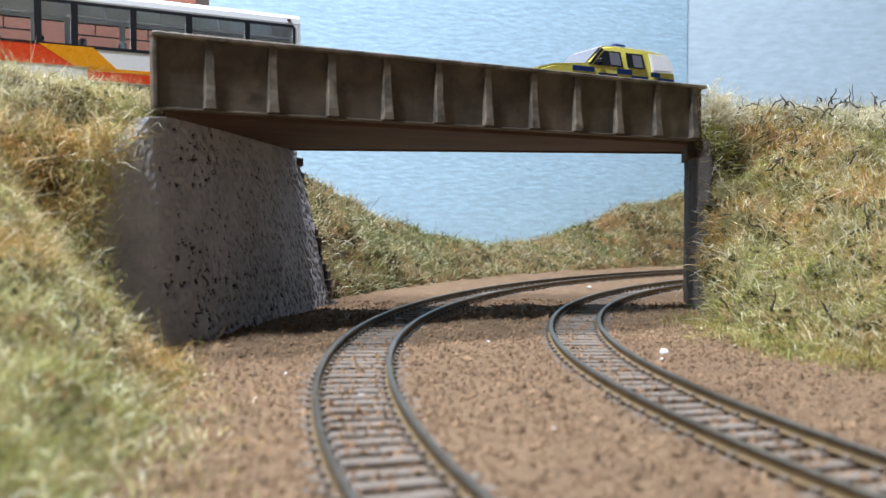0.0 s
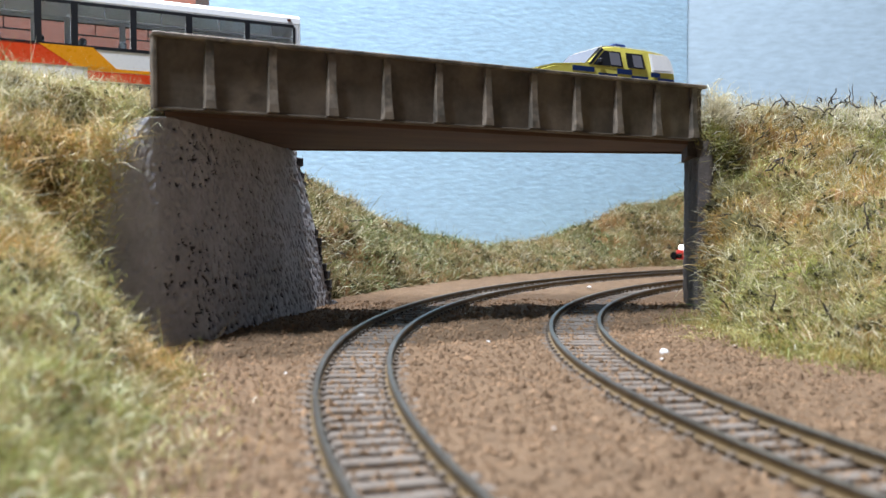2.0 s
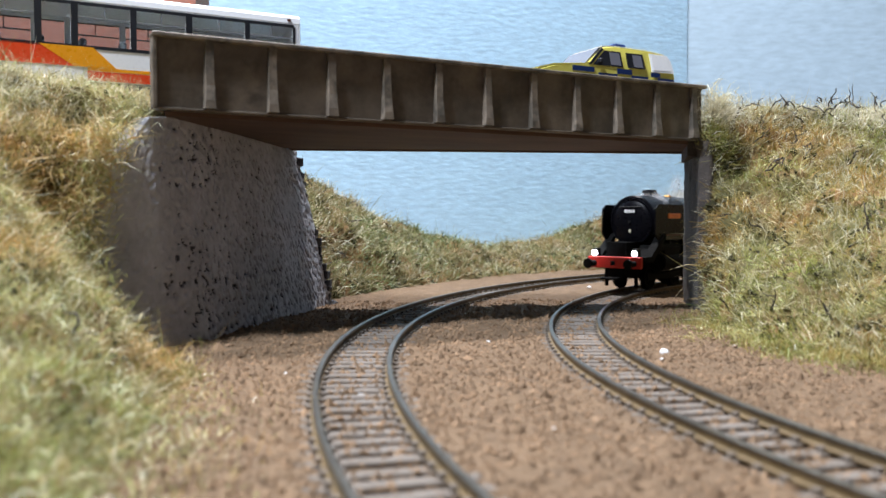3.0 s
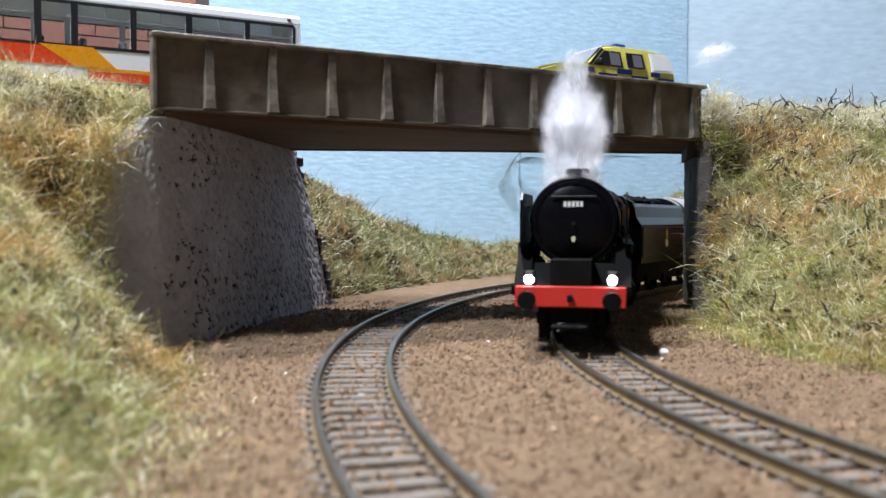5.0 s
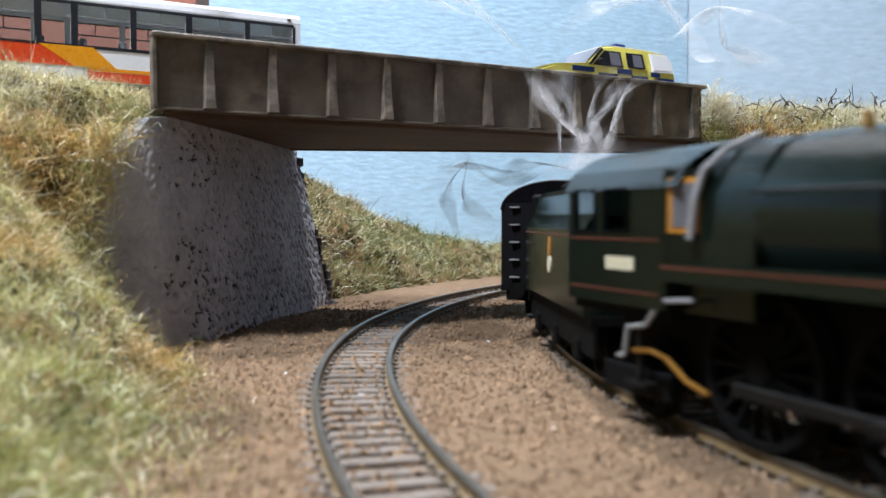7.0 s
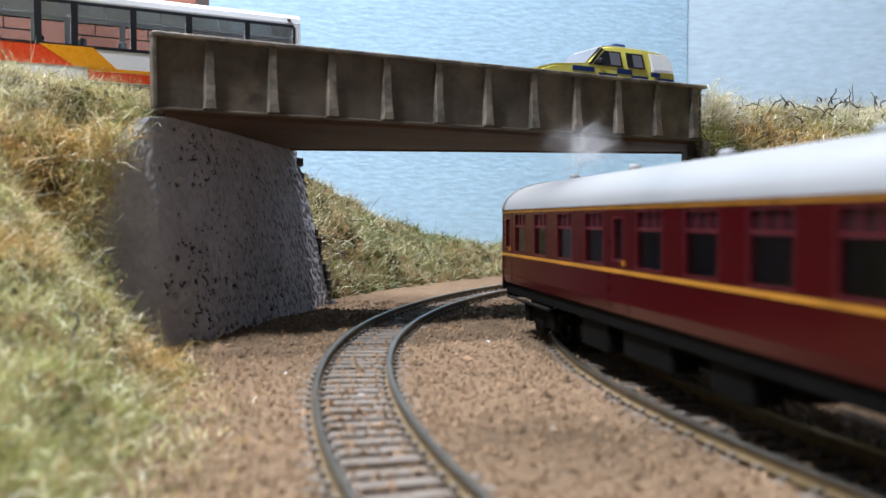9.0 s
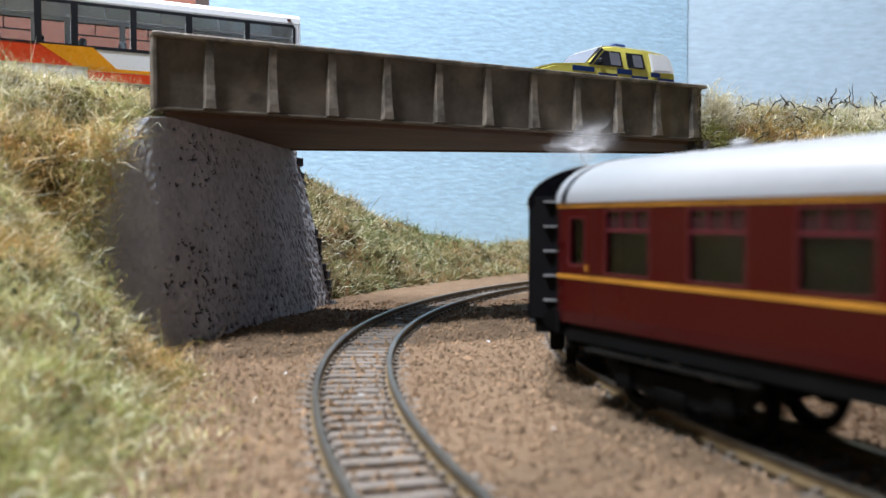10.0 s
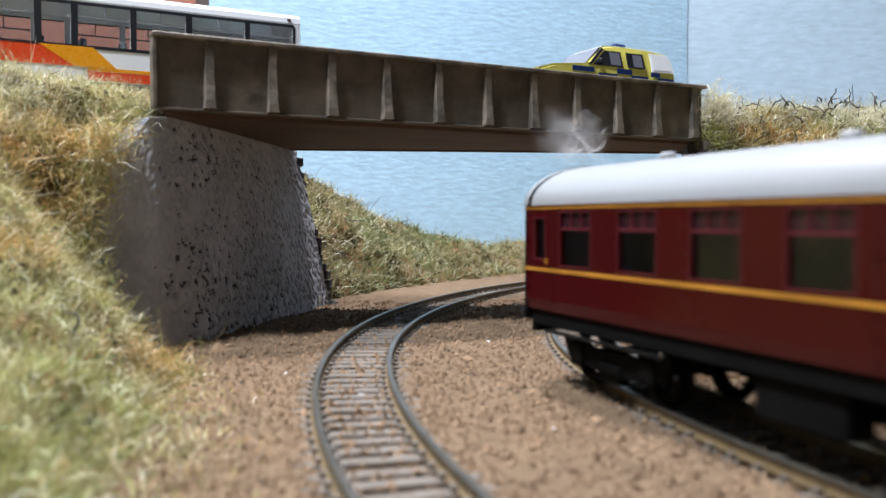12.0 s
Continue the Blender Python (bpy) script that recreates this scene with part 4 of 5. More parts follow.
def blades(name, places, normals, rng, length, width, mat, label, lean=0.8, up=0.5):
    """Thin bent fibres, each of two pieces, in one mesh."""
    n = len(places)
    d = normals * 0.6 + np.array([0, 0, up]) + rng.normal(0, lean, (n, 3)) * np.array([1, 1, 0.6])
    d /= np.linalg.norm(d, axis=1)[:, None]
    side = np.cross(d, rng.normal(0, 1, (n, 3)))
    side /= np.linalg.norm(side, axis=1)[:, None]
    ln = length * rng.lognormal(0, 0.35, n)[:, None]
    w = width * rng.uniform(0.6, 1.3, n)[:, None]
    bend = rng.normal(0, 0.35, (n, 3)) - np.array([0, 0, 0.25])
    p0 = places - normals * 0.4
    p1 = p0 + d * ln * 0.55
    p2 = p0 + (d + bend) * ln
    verts = np.stack([p0 - side * w / 2, p0 + side * w / 2, p1 + side * w / 2, p1 - side * w / 2, p2], 1).reshape(-1, 3) * S
    me = bpy.data.meshes.new(name)
    k = np.arange(n) * 5
    me.vertices.add(n * 5)
    me.vertices.foreach_set("co", verts.ravel())
    loops = np.stack([k, k + 1, k + 2, k + 3, k + 3, k + 2, k + 4], 1).ravel()
    me.loops.add(n * 7)
    me.loops.foreach_set("vertex_index", loops)
    me.polygons.add(n * 2)
    start = np.stack([np.arange(n) * 7, np.arange(n) * 7 + 4], 1).ravel()
    me.polygons.foreach_set("loop_start", start)
    me.update()
    me.validate()
    me.materials.append(mat)
    return tagged(new(name, me), label, "grass", kind="stuff")


def crumbs(name, places, rng, size, mat, label, category):
    """Small angular lumps in one mesh."""
    n = len(places)
    shape = np.array([(1, 0, 0), (-1, 0, 0), (0, 1, 0), (0, -1, 0), (0, 0, 1), (0, 0, -0.6)], float)
    tri = np.array([(0, 2, 4), (2, 1, 4), (1, 3, 4), (3, 0, 4), (2, 0, 5), (1, 2, 5), (3, 1, 5), (0, 3, 5)])
    r = size * rng.lognormal(0, 0.4, n)
    v = (shape[None] * rng.uniform(0.6, 1.3, (n, 6, 1)) + rng.normal(0, 0.12, (n, 6, 3))) * r[:, None, None] + places[:, None]
    f = (tri[None] + (np.arange(n) * 6)[:, None, None]).reshape(-1, 3)
    return tagged(arrays(name, v.reshape(-1, 3), f, mat), label, category, kind="stuff")


def twig(places, normals, rng, size):
    """Little crooked branches joined in one mesh."""
    bm = bmesh.new()
    for p, nrm in zip(places, normals):
        d = Vector(nrm * 0.5 + rng.normal(0, 0.7, 3)).normalized()
        q = Vector(p)
        for k in range(rng.integers(3, 6)):
            e = q + d * size * rng.uniform(0.4, 1.0)
            add_tube(bm, q, e, 0.4 * (1 - 0.13 * k), 0.33 * (1 - 0.13 * k), seg=5)
            if rng.random() < 0.6:
                b = (d + Vector(rng.normal(0, 0.8, 3))).normalized()
                add_tube(bm, e, e + b * size * rng.uniform(0.3, 0.7), 0.2, 0.1, seg=4)
            d = (d + Vector(rng.normal(0, 0.6, 3))).normalized()
            q = e
    return bm


def vegetation():
    rng = np.random.default_rng(11)
    left = lambda x, y, z: 1.0 if x > -190 and 20 < y < 300 and z < 92 else 0.0
    right = lambda x, y, z: 1.0 if x < 330 and y < 420 and z > -4 else 0.0
    far = lambda x, y, z: 1.0 if -140 < x < 320 and y > 330 and z > -4 else 0.0
    p, n = net_samples(BANKS["left"], 75000, rng, left)
    blades("grass_left", p, n, rng, 4.6, 0.2, M_GRASS_L, "straw and green static grass on the left bank")
    p, n = net_samples(BANKS["right"], 60000, rng, right)
    blades("grass_right", p, n, rng, 5.2, 0.24, M_GRASS_R, "straw and olive static grass on the right bank")
    p, n = net_samples(BANKS["far"], 50000, rng, far)
    blades("grass_far", p, n, rng, 6.0, 0.36, M_GRASS_F, "straw and green static grass on the far bank")
    p, n = net_samples(BANKS["right"], 30000, rng, lambda x, y, z: 1.0 if z > 76 and x < 330 and y < 430 else 0.2 * right(x, y, z))
    blades("grass_pale", p, n, rng, 6.5, 0.22, M_PALE, "bleached pale dry grass along the bank's crest", 0.7, 0.4)
    p, n = net_samples(BANKS["left"], 22000, rng, lambda x, y, z: 1.0 if z > 62 and x > -190 else 0.22 * left(x, y, z))
    blades("grass_pale", p, n, rng, 5.5, 0.2, M_PALE, "bleached pale dry grass tufts on the left bank")
    p, n = net_samples(BANKS["far"], 9000, rng, far)
    blades("grass_pale", p, n, rng, 6.0, 0.3, M_PALE, "bleached pale dry grass on the far bank")
    p, n = net_samples(BANKS["left"], 9000, rng, lambda x, y, z: 1.0 if x > -130 and y > 190 and z < 66 else 0.0)
    blades("grass_edge", p, n, rng, 5.2, 0.22, M_GRASS_L, "straw and green static grass leaning against the abutment's wing")
    # low grass straying over the flat ground by the toes of the banks
    q = np.r_[lerp_line([(-96, 226, -3.6), (-78, 205, -3.6), (-56, 160, -3.6), (-44, 110, -3.6)], 5200)] + rng.normal(0, 1, (5200, 3)) * np.array([9, 9, 0])
    blades("grass_low", q, np.tile([0, 0, 1.0], (len(q), 1)), rng, 3.2, 0.2, M_GRASS_L, "thin low static grass on the ground by the bank")
    q = lerp_line([(101, 330, -3.4), (96, 290, -3.4), (102, 254, -3.4), (116, 218, -3.4), (140, 190, -3.4)], 7500) + rng.normal(0, 1, (7500, 3)) * np.array([7, 9, 0])
    blades("grass_low", q, np.tile([0, 0, 1.0], (len(q), 1)), rng, 3.4, 0.2, M_GRASS_R, "thin low static grass on the ground by the bank")
    q = lerp_line([(-95, 248, 62), (-101, 243, 46), (-103, 236, 30), (-99, 231, 18), (-92, 224, 8), (-80, 214, -3)], 5500) + rng.normal(0, 1, (5500, 3)) * np.array([3.5, 3.5, 3.5])
    blades("grass_low", q, np.tile([0.6, -0.6, 0.4], (len(q), 1)), rng, 4.6, 0.22, M_GRASS_L, "straw and green grass edging the abutment's wing")
    q = lerp_line([(-97, 226, 12), (-92, 222, 4), (-84, 218, -3.6), (-74, 212, -3.6), (-64, 202, -3.6)], 5000) + rng.normal(0, 1, (5000, 3)) * np.array([4, 4, 2.5])
    blades("grass_low", q, np.tile([0.3, -0.6, 0.7], (len(q), 1)), rng, 4.4, 0.22, M_GRASS_L, "straw and green grass against the abutment's foot")
    for c, k, w, mt in (((-95, 258, 66), 350, 3, M_GRASS_L), ((112, 354, 70), 300, 3, M_GRASS_R), ((114, 356, 80), 900, 4, M_PALE)):
        q = np.array(c, float) + rng.normal(0, 1, (k, 3)) * np.array([w, w * 0.6, w])
        blades("grass_tuft", q, np.tile([0.1, -0.6, 0.6], (k, 1)), rng, 5.0, 0.24, mt, "grass tuft where the bank meets the bridge end")
    for nm, net, k, cnt, size, tw, keep in (("left", "left", 2600, 26, 2.6, 0.5, left), ("right", "right", 5200, 150, 3.6, 0.6, right), ("far", "far", 5000, 90, 3.6, 0.7, far)):
        p, n = net_samples(BANKS[net], k, rng, lambda x, y, z: keep(x, y, z) * max(0.01, 0.1 + 2.0 * fbm(x / 12, y / 12, z / 12)))
        crumbs("foam_crumbs_" + nm, p + n * 0.8, rng, 0.62 if nm != "far" else 0.9, M_CRUMB, "dark green-brown foam crumbs among the grass", "scatter")
        p, n = net_samples(BANKS[net], cnt, rng, lambda x, y, z: keep(x, y, z) * (3.0 if z > 55 else 1.0))
        tagged(part("twigs_" + nm, twig(p + n * 1.5, n, rng, size), M_TWIG), "dark crooked twigs caught in the bank's grass", "twigs", kind="stuff")
    for x, y, z, k in ((150, 378, 85, 4), (166, 383, 86, 3), (176, 386, 86, 5), (188, 390, 86, 5), (201, 394, 86, 4), (128, 330, 55, 2), (140, 372, 70, 3), (178, 360, 62, 3), (-150, 246, 78, 3), (-163, 240, 72, 3)):
        p = np.array((x, y, z), float) + rng.normal(0, 1, (k, 3)) * np.array([3.0, 2.0, 1.2])
        tagged(part("twig_cluster", twig(p, np.tile([0.0, -0.2, 1.0], (k, 1)), rng, 3.2), M_TWIG), "crooked dark twigs sticking out of the bank's crest", "twigs", kind="stuff")
    n = 36000
    x, y = rng.uniform(-90, 150, n), 70 + 330 * rng.random(n) ** 1.5
    d = np.hypot(x - CX, y - CY)
    off = np.minimum(np.abs(d - R_IN), np.abs(d - R_OUT))
    ok = (off > 9.6) | ((off < 6.3) & (rng.random(n) < 0.5))
    p = np.stack([x, y, np.zeros(n)], 1)[ok]
    p[:, 2] = [ground_z(a, b) + 0.1 for a, b in p[:, :2]]
    p[off[ok] < 6.3, 2] = -2.65
    crumbs("grit", p, rng, 0.44, M_GRIT, "loose tan and brown grit on the ballast", "grit")


def pebbles():
    rng = np.random.default_rng(4)
    spots = [(63.5, 243, 1.4), (-39, 211, 0.7), (14, 262, 0.6), (-18, 186, 0.7), (60, 232, 0.5), (81, 470, 1.2), (52, 206, 0.7), (20, 150, 0.6), (-8, 300, 0.7), (88, 255, 0.6)]
    for x, y, r in spots:
        bm = bmesh.new()
        bmesh.ops.create_icosphere(bm, subdivisions=2, radius=r)
        for v in bm.verts:
            v.co *= 1 + 0.35 * noise.noise(v.co * 1.3 / r + Vector((x, y, 0)))
            v.co.z *= 0.7
        ob = part("pebble", bm, M_WHITE, smooth=True)
        ob.location = (x * S, y * S, (ground_z(x, y) + 0.4 * r) * S)
        tagged(ob, "small white pebble lying on the ballast", "pebble", "white pebbles on the ballast")


vegetation()
pebbles()

# ---- road vehicles and the building ----
M_BUSW = material("bus_white", (0.86, 0.86, 0.88), 0.3, dark=0.97, light=1.02, scale=30, fine=900, bump=0.01)
M_BUSR = material("bus_red", (0.75, 0.07, 0.015), 0.3, dark=0.95, light=1.03, scale=30, fine=900, bump=0.01)
M_BUSO = material("bus_orange", (0.85, 0.34, 0.01), 0.3, dark=0.95, light=1.03, scale=30, fine=900, bump=0.01)
M_RUBBER = material("window_rubber", (0.012, 0.013, 0.018), 0.5, scale=60, fine=900, bump=0)
M_YELLOW = material("car_yellow", (0.86, 0.77, 0.16), 0.3, dark=0.97, light=1.02, scale=30, fine=900, bump=0.01)
M_BLUE = material("car_blue", (0.015, 0.04, 0.16), 0.35, dark=0.97, light=1.02, scale=30, fine=900, bump=0.01)
M_GLAZE = material("windscreen_sheen", (0.16, 0.16, 0.19), 0.12, dark=0.95, light=1.05, scale=30, fine=900, bump=0.01)
M_GREY = material("inside_grey", (0.22, 0.23, 0.25), 0.7, scale=40, fine=700, bump=0)
ROAD = 82.0


def road_vehicle_wheel(parent, x, y, r):
    bm = tube((x, y - 2.2, r), (x, y + 2.2, r), r, seg=20)
    w = part("wheel", bm, M_RUBBER, parent, smooth=True)
    part("rim", tube((x, y - 2.4, r), (x, y + 2.4, r), r * 0.6, seg=16), M_GREY, w)


def bus():
    """Local x runs from the rear end towards the front, y across, near side at y = 0."""
    m = P(-59, 350, ROAD, 0, 0, BA + 180)
    B = root("bus", m, "white model bus with red and orange stripes beside the bridge", "bus")
    L, W = 152.0, 32.0
    panes = [(2.4, 20), (22, 42.4), (44.8, 62.8), (65, 83), (85.4, 95), (97.4, 116), (118.4, 136), (138, 150)]
    # the near side faces the camera at y = 0, the body runs to y = -W
    for y0, y1, nm in ((-1.2, 0, "near"), (-W, -W + 1.2, "far")):
        bm = box((0, y0, 4), (L, y1, 16.4))
        add_box(bm, (0, y0, 31.6), (L, y1, 33))
        x = 0
        for a, b in panes + [(L, L)]:
            add_box(bm, (x, y0, 16.4), (a, y1, 31.6))
            x = b
        side = part("body_side", bm, M_BUSW, B)
        yy = 0.12 if nm == "near" else -W - 0.12
        band = bmesh.new()
        add_box(band, (2, yy - 0.1, 15.6), (L, yy + 0.1, 16.8))
        add_box(band, (2, yy - 0.1, 31.2), (L, yy + 0.1, 32.4))
        x = 1.4
        for a, b in panes + [(L - 1, L)]:
            add_box(band, (x, yy - 0.1, 16.4), (a, yy + 0.1, 31.6))
            x = b
        part("window_band", band, M_RUBBER, side, "black rubber window surround")
        for a, b in panes:
            w = part("window", box((a, (y0 + y1) / 2 - 0.15, 16.4), (b, (y0 + y1) / 2 + 0.15, 31.6)), M_PANE, side)
            w.visible_shadow = False
            if b - a > 14:
                part("vent_bar", box((a, yy - 0.3, 26.6), (b, yy, 27.1)), M_GREY, w)
                part("vent_post", box(((a + b) / 2 - 0.2, yy - 0.3, 27.1), ((a + b) / 2 + 0.2, yy, 31.4)), M_GREY, w)
        part("stripe_red", prism([(90, 16.2), (150, 16.2), (150, 9), (80, 9)], yy - 0.1, yy + 0.1, "y"), M_BUSR, side)
        part("stripe_orange", prism([(78, 16.2), (96, 16.2), (84.5, 9), (70, 9)], yy - 0.02, yy + 0.2, "y"), M_BUSO, side)
        part("skirt_line", box((6, yy - 0.1, 7.8), (80, yy + 0.1, 9)), M_BUSO, side)
        part("skirt_red", box((6, yy - 0.1, 4.2), (80, yy + 0.1, 7.6)), M_BUSR, side)
    roof = [(0.1, 33), (-0.3, 35.2), (-2, 36.6), (-6, 37.4), (-W + 6, 37.4), (-W + 2, 36.6), (-W + 0.3, 35.2), (-W - 0.1, 33)]
    part("roof", prism(roof, -0.8, L, "x"), M_BUSW, B)
    rear = part("rear_panel", box((-0.9, -W, 4), (0, 0, 33), 0.3), M_BUSW, B)
    part("rear_window", box((-1.1, -W + 4, 19), (-0.95, -4, 30)), M_RUBBER, rear)
    part("marker_lamp", box((3.2, 0.05, 33.6), (4.6, 0.4, 34.6)), M_ORANGE, B)
    part("front_panel", box((L, -W, 4), (L + 1, 0, 33), 0.3), M_BUSW, B)
    part("floor_pan", box((1, -W + 1, 4), (L - 1, -1, 6)), M_RUBBER, B)
    for i in range(9):
        for y in (-6, -W + 6):
            part("seat", box((10 + i * 14, y - 4, 6), (12.4 + i * 14, y + 4, 20), 0.8), M_GREY, B)
    for x in (34, 118):
        for y in (-3.2, -W + 3.2):
            road_vehicle_wheel(B, x, y, 6.2)


def car():
    """Local x towards the front of the car, near side at y = 0 seen from the bridge's face."""
    C = root("police_car", P(98.6, 363.5, ROAD, 0, 0, BA + 180), "yellow and blue checked off-road police car on the bridge", "car")
    C.scale = (1.07, 1.0, 1.05)
    W = 25.0
    prof = [(0, 6), (0.2, 13.5), (1.4, 19.6), (3, 21.6), (12, 22.6), (28, 22.9), (34.4, 22.4), (42.5, 14.9), (58, 13.4), (64, 11.6), (66, 9), (66.2, 5.6), (62, 4.4), (4, 4.4)]
    bm = prism(prof, -W, 0, "y")
    for v in bm.verts:
        if v.co.z > 15:
            k = (v.co.z - 15) / 8
            v.co.y += (-1 if v.co.y > -W / 2 else 1) * 2.4 * k
    bmesh.ops.bevel(bm, geom=[e for e in bm.edges], offset=0.5, segments=1, affect="EDGES", profile=0.5)
    body = part("body", bm, M_YELLOW, C)
    def side_plate(name, pts, mat, off=0.12, label=""):
        for near in (1, -1):
            b = bmesh.new()
            vs = []
            for x, z in pts:
                k = max(0, (z - 15) / 8) * 2.4
                y = (-k + off) if near > 0 else (-W + k - off)
                vs.append(b.verts.new((x, y, z)))
            f = b.faces.new(vs)
            ex = bmesh.ops.extrude_face_region(b, geom=[f])["geom"]
            bmesh.ops.translate(b, vec=(0, -0.3 * near, 0), verts=[g for g in ex if isinstance(g, bmesh.types.BMVert)])
            part(name, b, mat, body, label)
    side_plate("window", [(2.4, 15.2), (11.2, 15.0), (11.2, 21.2), (4, 20.8)], M_BUSW, label="white covered rear quarter window")
    side_plate("window", [(15.4, 14.9), (23.8, 14.9), (23.8, 21), (15.6, 21)], M_RUBBER, label="dark side window")
    side_plate("window", [(26.4, 14.8), (40.6, 14.8), (34.0, 21), (26.4, 21)], M_RUBBER, label="dark side window")
    side_plate("window_inside", [(16.4, 15.4), (20.8, 15.4), (20.8, 20.4), (16.4, 20.4)], M_GLAZE, 0.2)
    side_plate("window_inside", [(27.2, 15.4), (32.0, 15.4), (32.0, 20.4), (27.2, 20.4)], M_GLAZE, 0.2)
    for x0, x1, z0, z1 in ((8, 12.5, 12.2, 14.0), (22, 29, 12.2, 14.2), (40, 50, 11.9, 13.8), (0.8, 9, 8.6, 12), (14, 22, 8.6, 12), (29, 38, 8.6, 12)):
        side_plate("blue_check", [(x0, z0), (x1, z0), (x1, z1), (x0, z1)], M_BLUE, 0.16)
    part("windscreen", prism([(35.6, 21.6), (42.1, 15.3), (42.8, 15.6), (36.3, 22.1)], -W + 2.4, -2.4, "y"), M_GLAZE, body, "pale reflecting windscreen")
    part("bonnet", prism([(43.5, 14.8), (58, 13.5), (64.5, 11.6), (64.8, 12.1), (58, 13.9), (43.5, 15.2)], -W + 0.2, -0.2, "y"), M_YELLOW, body)
    part("roof_panel", prism([(3.4, 21.9), (12, 22.85), (28, 23.15), (34.4, 22.6), (34.4, 23.0), (28, 23.5), (12, 23.2), (3.4, 22.3)], -W + 3, -3, "y"), M_BUSW, body)
    side_plate("rear_quarter", [(0.6, 14.4), (12.0, 14.2), (12.0, 21.8), (3, 21.6), (1.4, 19.4)], M_BUSW, 0.08)
    side_plate("window_post", [(34.4, 21.4), (41.4, 14.8), (42.6, 14.9), (35.4, 22.0)], M_RUBBER, 0.2)
    part("light_bar", box((21, -W + 5, 22.8), (27, -5, 25), 0.5), M_BLUE, C, "blue roof light bar")
    part("rear_lamp", box((-0.3, -3, 9), (0.3, -1, 13)), M_BUSR, C)
    part("mirror", box((37.4, 0, 15.2), (39, 2.6, 17.2), 0.4), M_RUBBER, C)
    for x in (12, 53):
        for y in (-2.6, -W + 2.6):
            road_vehicle_wheel(C, x, y, 4.8)


def building():
    m = bpy.data.materials.new("red_brick")
    m.use_nodes = True
    nt = m.node_tree
    b = nt.nodes["Principled BSDF"]
    tc = nt.nodes.new("ShaderNodeTexCoord")
    mp = nt.nodes.new("ShaderNodeMapping")
    mp.inputs["Rotation"].default_value = (radians(90), 0, 0)
    br = nt.nodes.new("ShaderNodeTexBrick")
    br.inputs["Scale"].default_value = 200.0
    br.inputs["Brick Width"].default_value, br.inputs["Row Height"].default_value, br.inputs["Mortar Size"].default_value = 0.45, 0.17, 0.016
    br.inputs["Color1"].default_value, br.inputs["Color2"].default_value = (0.5, 0.17, 0.11, 1), (0.4, 0.13, 0.09, 1)
    br.inputs["Mortar"].default_value = (0.35, 0.28, 0.24, 1)
    nt.links.new(tc.outputs["Object"], mp.inputs[0])
    nt.links.new(mp.outputs[0], br.inputs[0])
    nt.links.new(br.outputs[0], b.inputs["Base Color"])
    b.inputs["Roughness"].default_value = 0.85
    H = root("brick_building", P(-144, 500, 78, 0, 0, 8), "red brick model building with white framed shop window", "building")
    bm = box((-260, 0, 0), (-66, 60, 120))
    add_box(bm, (-66, 0, 42), (0, 60, 120))
    add_box(bm, (-66, 12, 0), (0, 60, 42))
    part("wall", bm, m, H)
    w = part("shop_window", box((-65.5, 4, 0), (-0.6, 6, 41.8)), M_GREY, H)
    for x in (-65, -52, -35, -18, -3):
        part("window_post", box((x, 2.6, 0), (x + 2, 4, 41.8)), M_WHITE, w)
    for z in (12, 30, 40):
        part("window_rail", box((-65, 2.8, z), (-1, 3.9, z + 1.6)), M_WHITE, w)
    part("roof_slab", box((-264, -4, 120.1), (4, 64, 124), 0.5), M_GREY, H)


bus()
car()
building()


# ---- smoke ----
def smoke_material(name, density, scale, thread, tone=0.95):
    """Thin smoke: clear where the sheet's own thickness or the swirls run out; thread draws it into filaments."""
    m = bpy.data.materials.new(name)
    m.use_nodes = True
    nt = m.node_tree
    nt.nodes.remove(nt.nodes["Principled BSDF"])
    at = nt.nodes.new("ShaderNodeAttribute")
    at.attribute_name = "thickness"
    tc = nt.nodes.new("ShaderNodeTexCoord")
    n = nt.nodes.new("ShaderNodeTexNoise")
    n.inputs["Scale"].default_value = scale
    n.inputs["Detail"].default_value = 4
    n.inputs["Roughness"].default_value = 0.5
    n.inputs["Distortion"].default_value = 0.9
    nt.links.new(tc.outputs["Object"], n.inputs["Vector"])
    if thread:
        wisps = ramp(nt, n.outputs["Fac"], [(0.26, (0.15,) * 3), (0.4, (0.35,) * 3), (0.48, (1, 1, 1)), (0.56, (0.4,) * 3), (0.64, (0.22,) * 3), (0.7, (0.55,) * 3), (0.78, (0.15,) * 3)])
    else:
        wisps = ramp(nt, n.outputs["Fac"], [(0.3, (0.1,) * 3), (0.62, (1, 1, 1))])
    a = mixc(nt, wisps, at.outputs["Color"], 1.0, "MULTIPLY")
    a = mixc(nt, a, (density,) * 3, 1.0, "MULTIPLY")
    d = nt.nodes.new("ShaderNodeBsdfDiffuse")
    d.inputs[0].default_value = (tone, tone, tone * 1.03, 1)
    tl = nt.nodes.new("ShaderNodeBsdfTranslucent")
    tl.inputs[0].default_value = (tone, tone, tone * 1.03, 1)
    ad = nt.nodes.new("ShaderNodeMixShader")
    nt.links.new(d.outputs[0], ad.inputs[1])
    nt.links.new(tl.outputs[0], ad.inputs[2])
    tr = nt.nodes.new("ShaderNodeBsdfTransparent")
    mx = nt.nodes.new("ShaderNodeMixShader")
    nt.links.new(a, mx.inputs[0])
    nt.links.new(tr.outputs[0], mx.inputs[1])
    nt.links.new(ad.outputs[0], mx.inputs[2])
    nt.links.new(mx.outputs[0], nt.nodes["Material Output"].inputs[0])
    return m


scene.cycles.transparent_max_bounces = 48
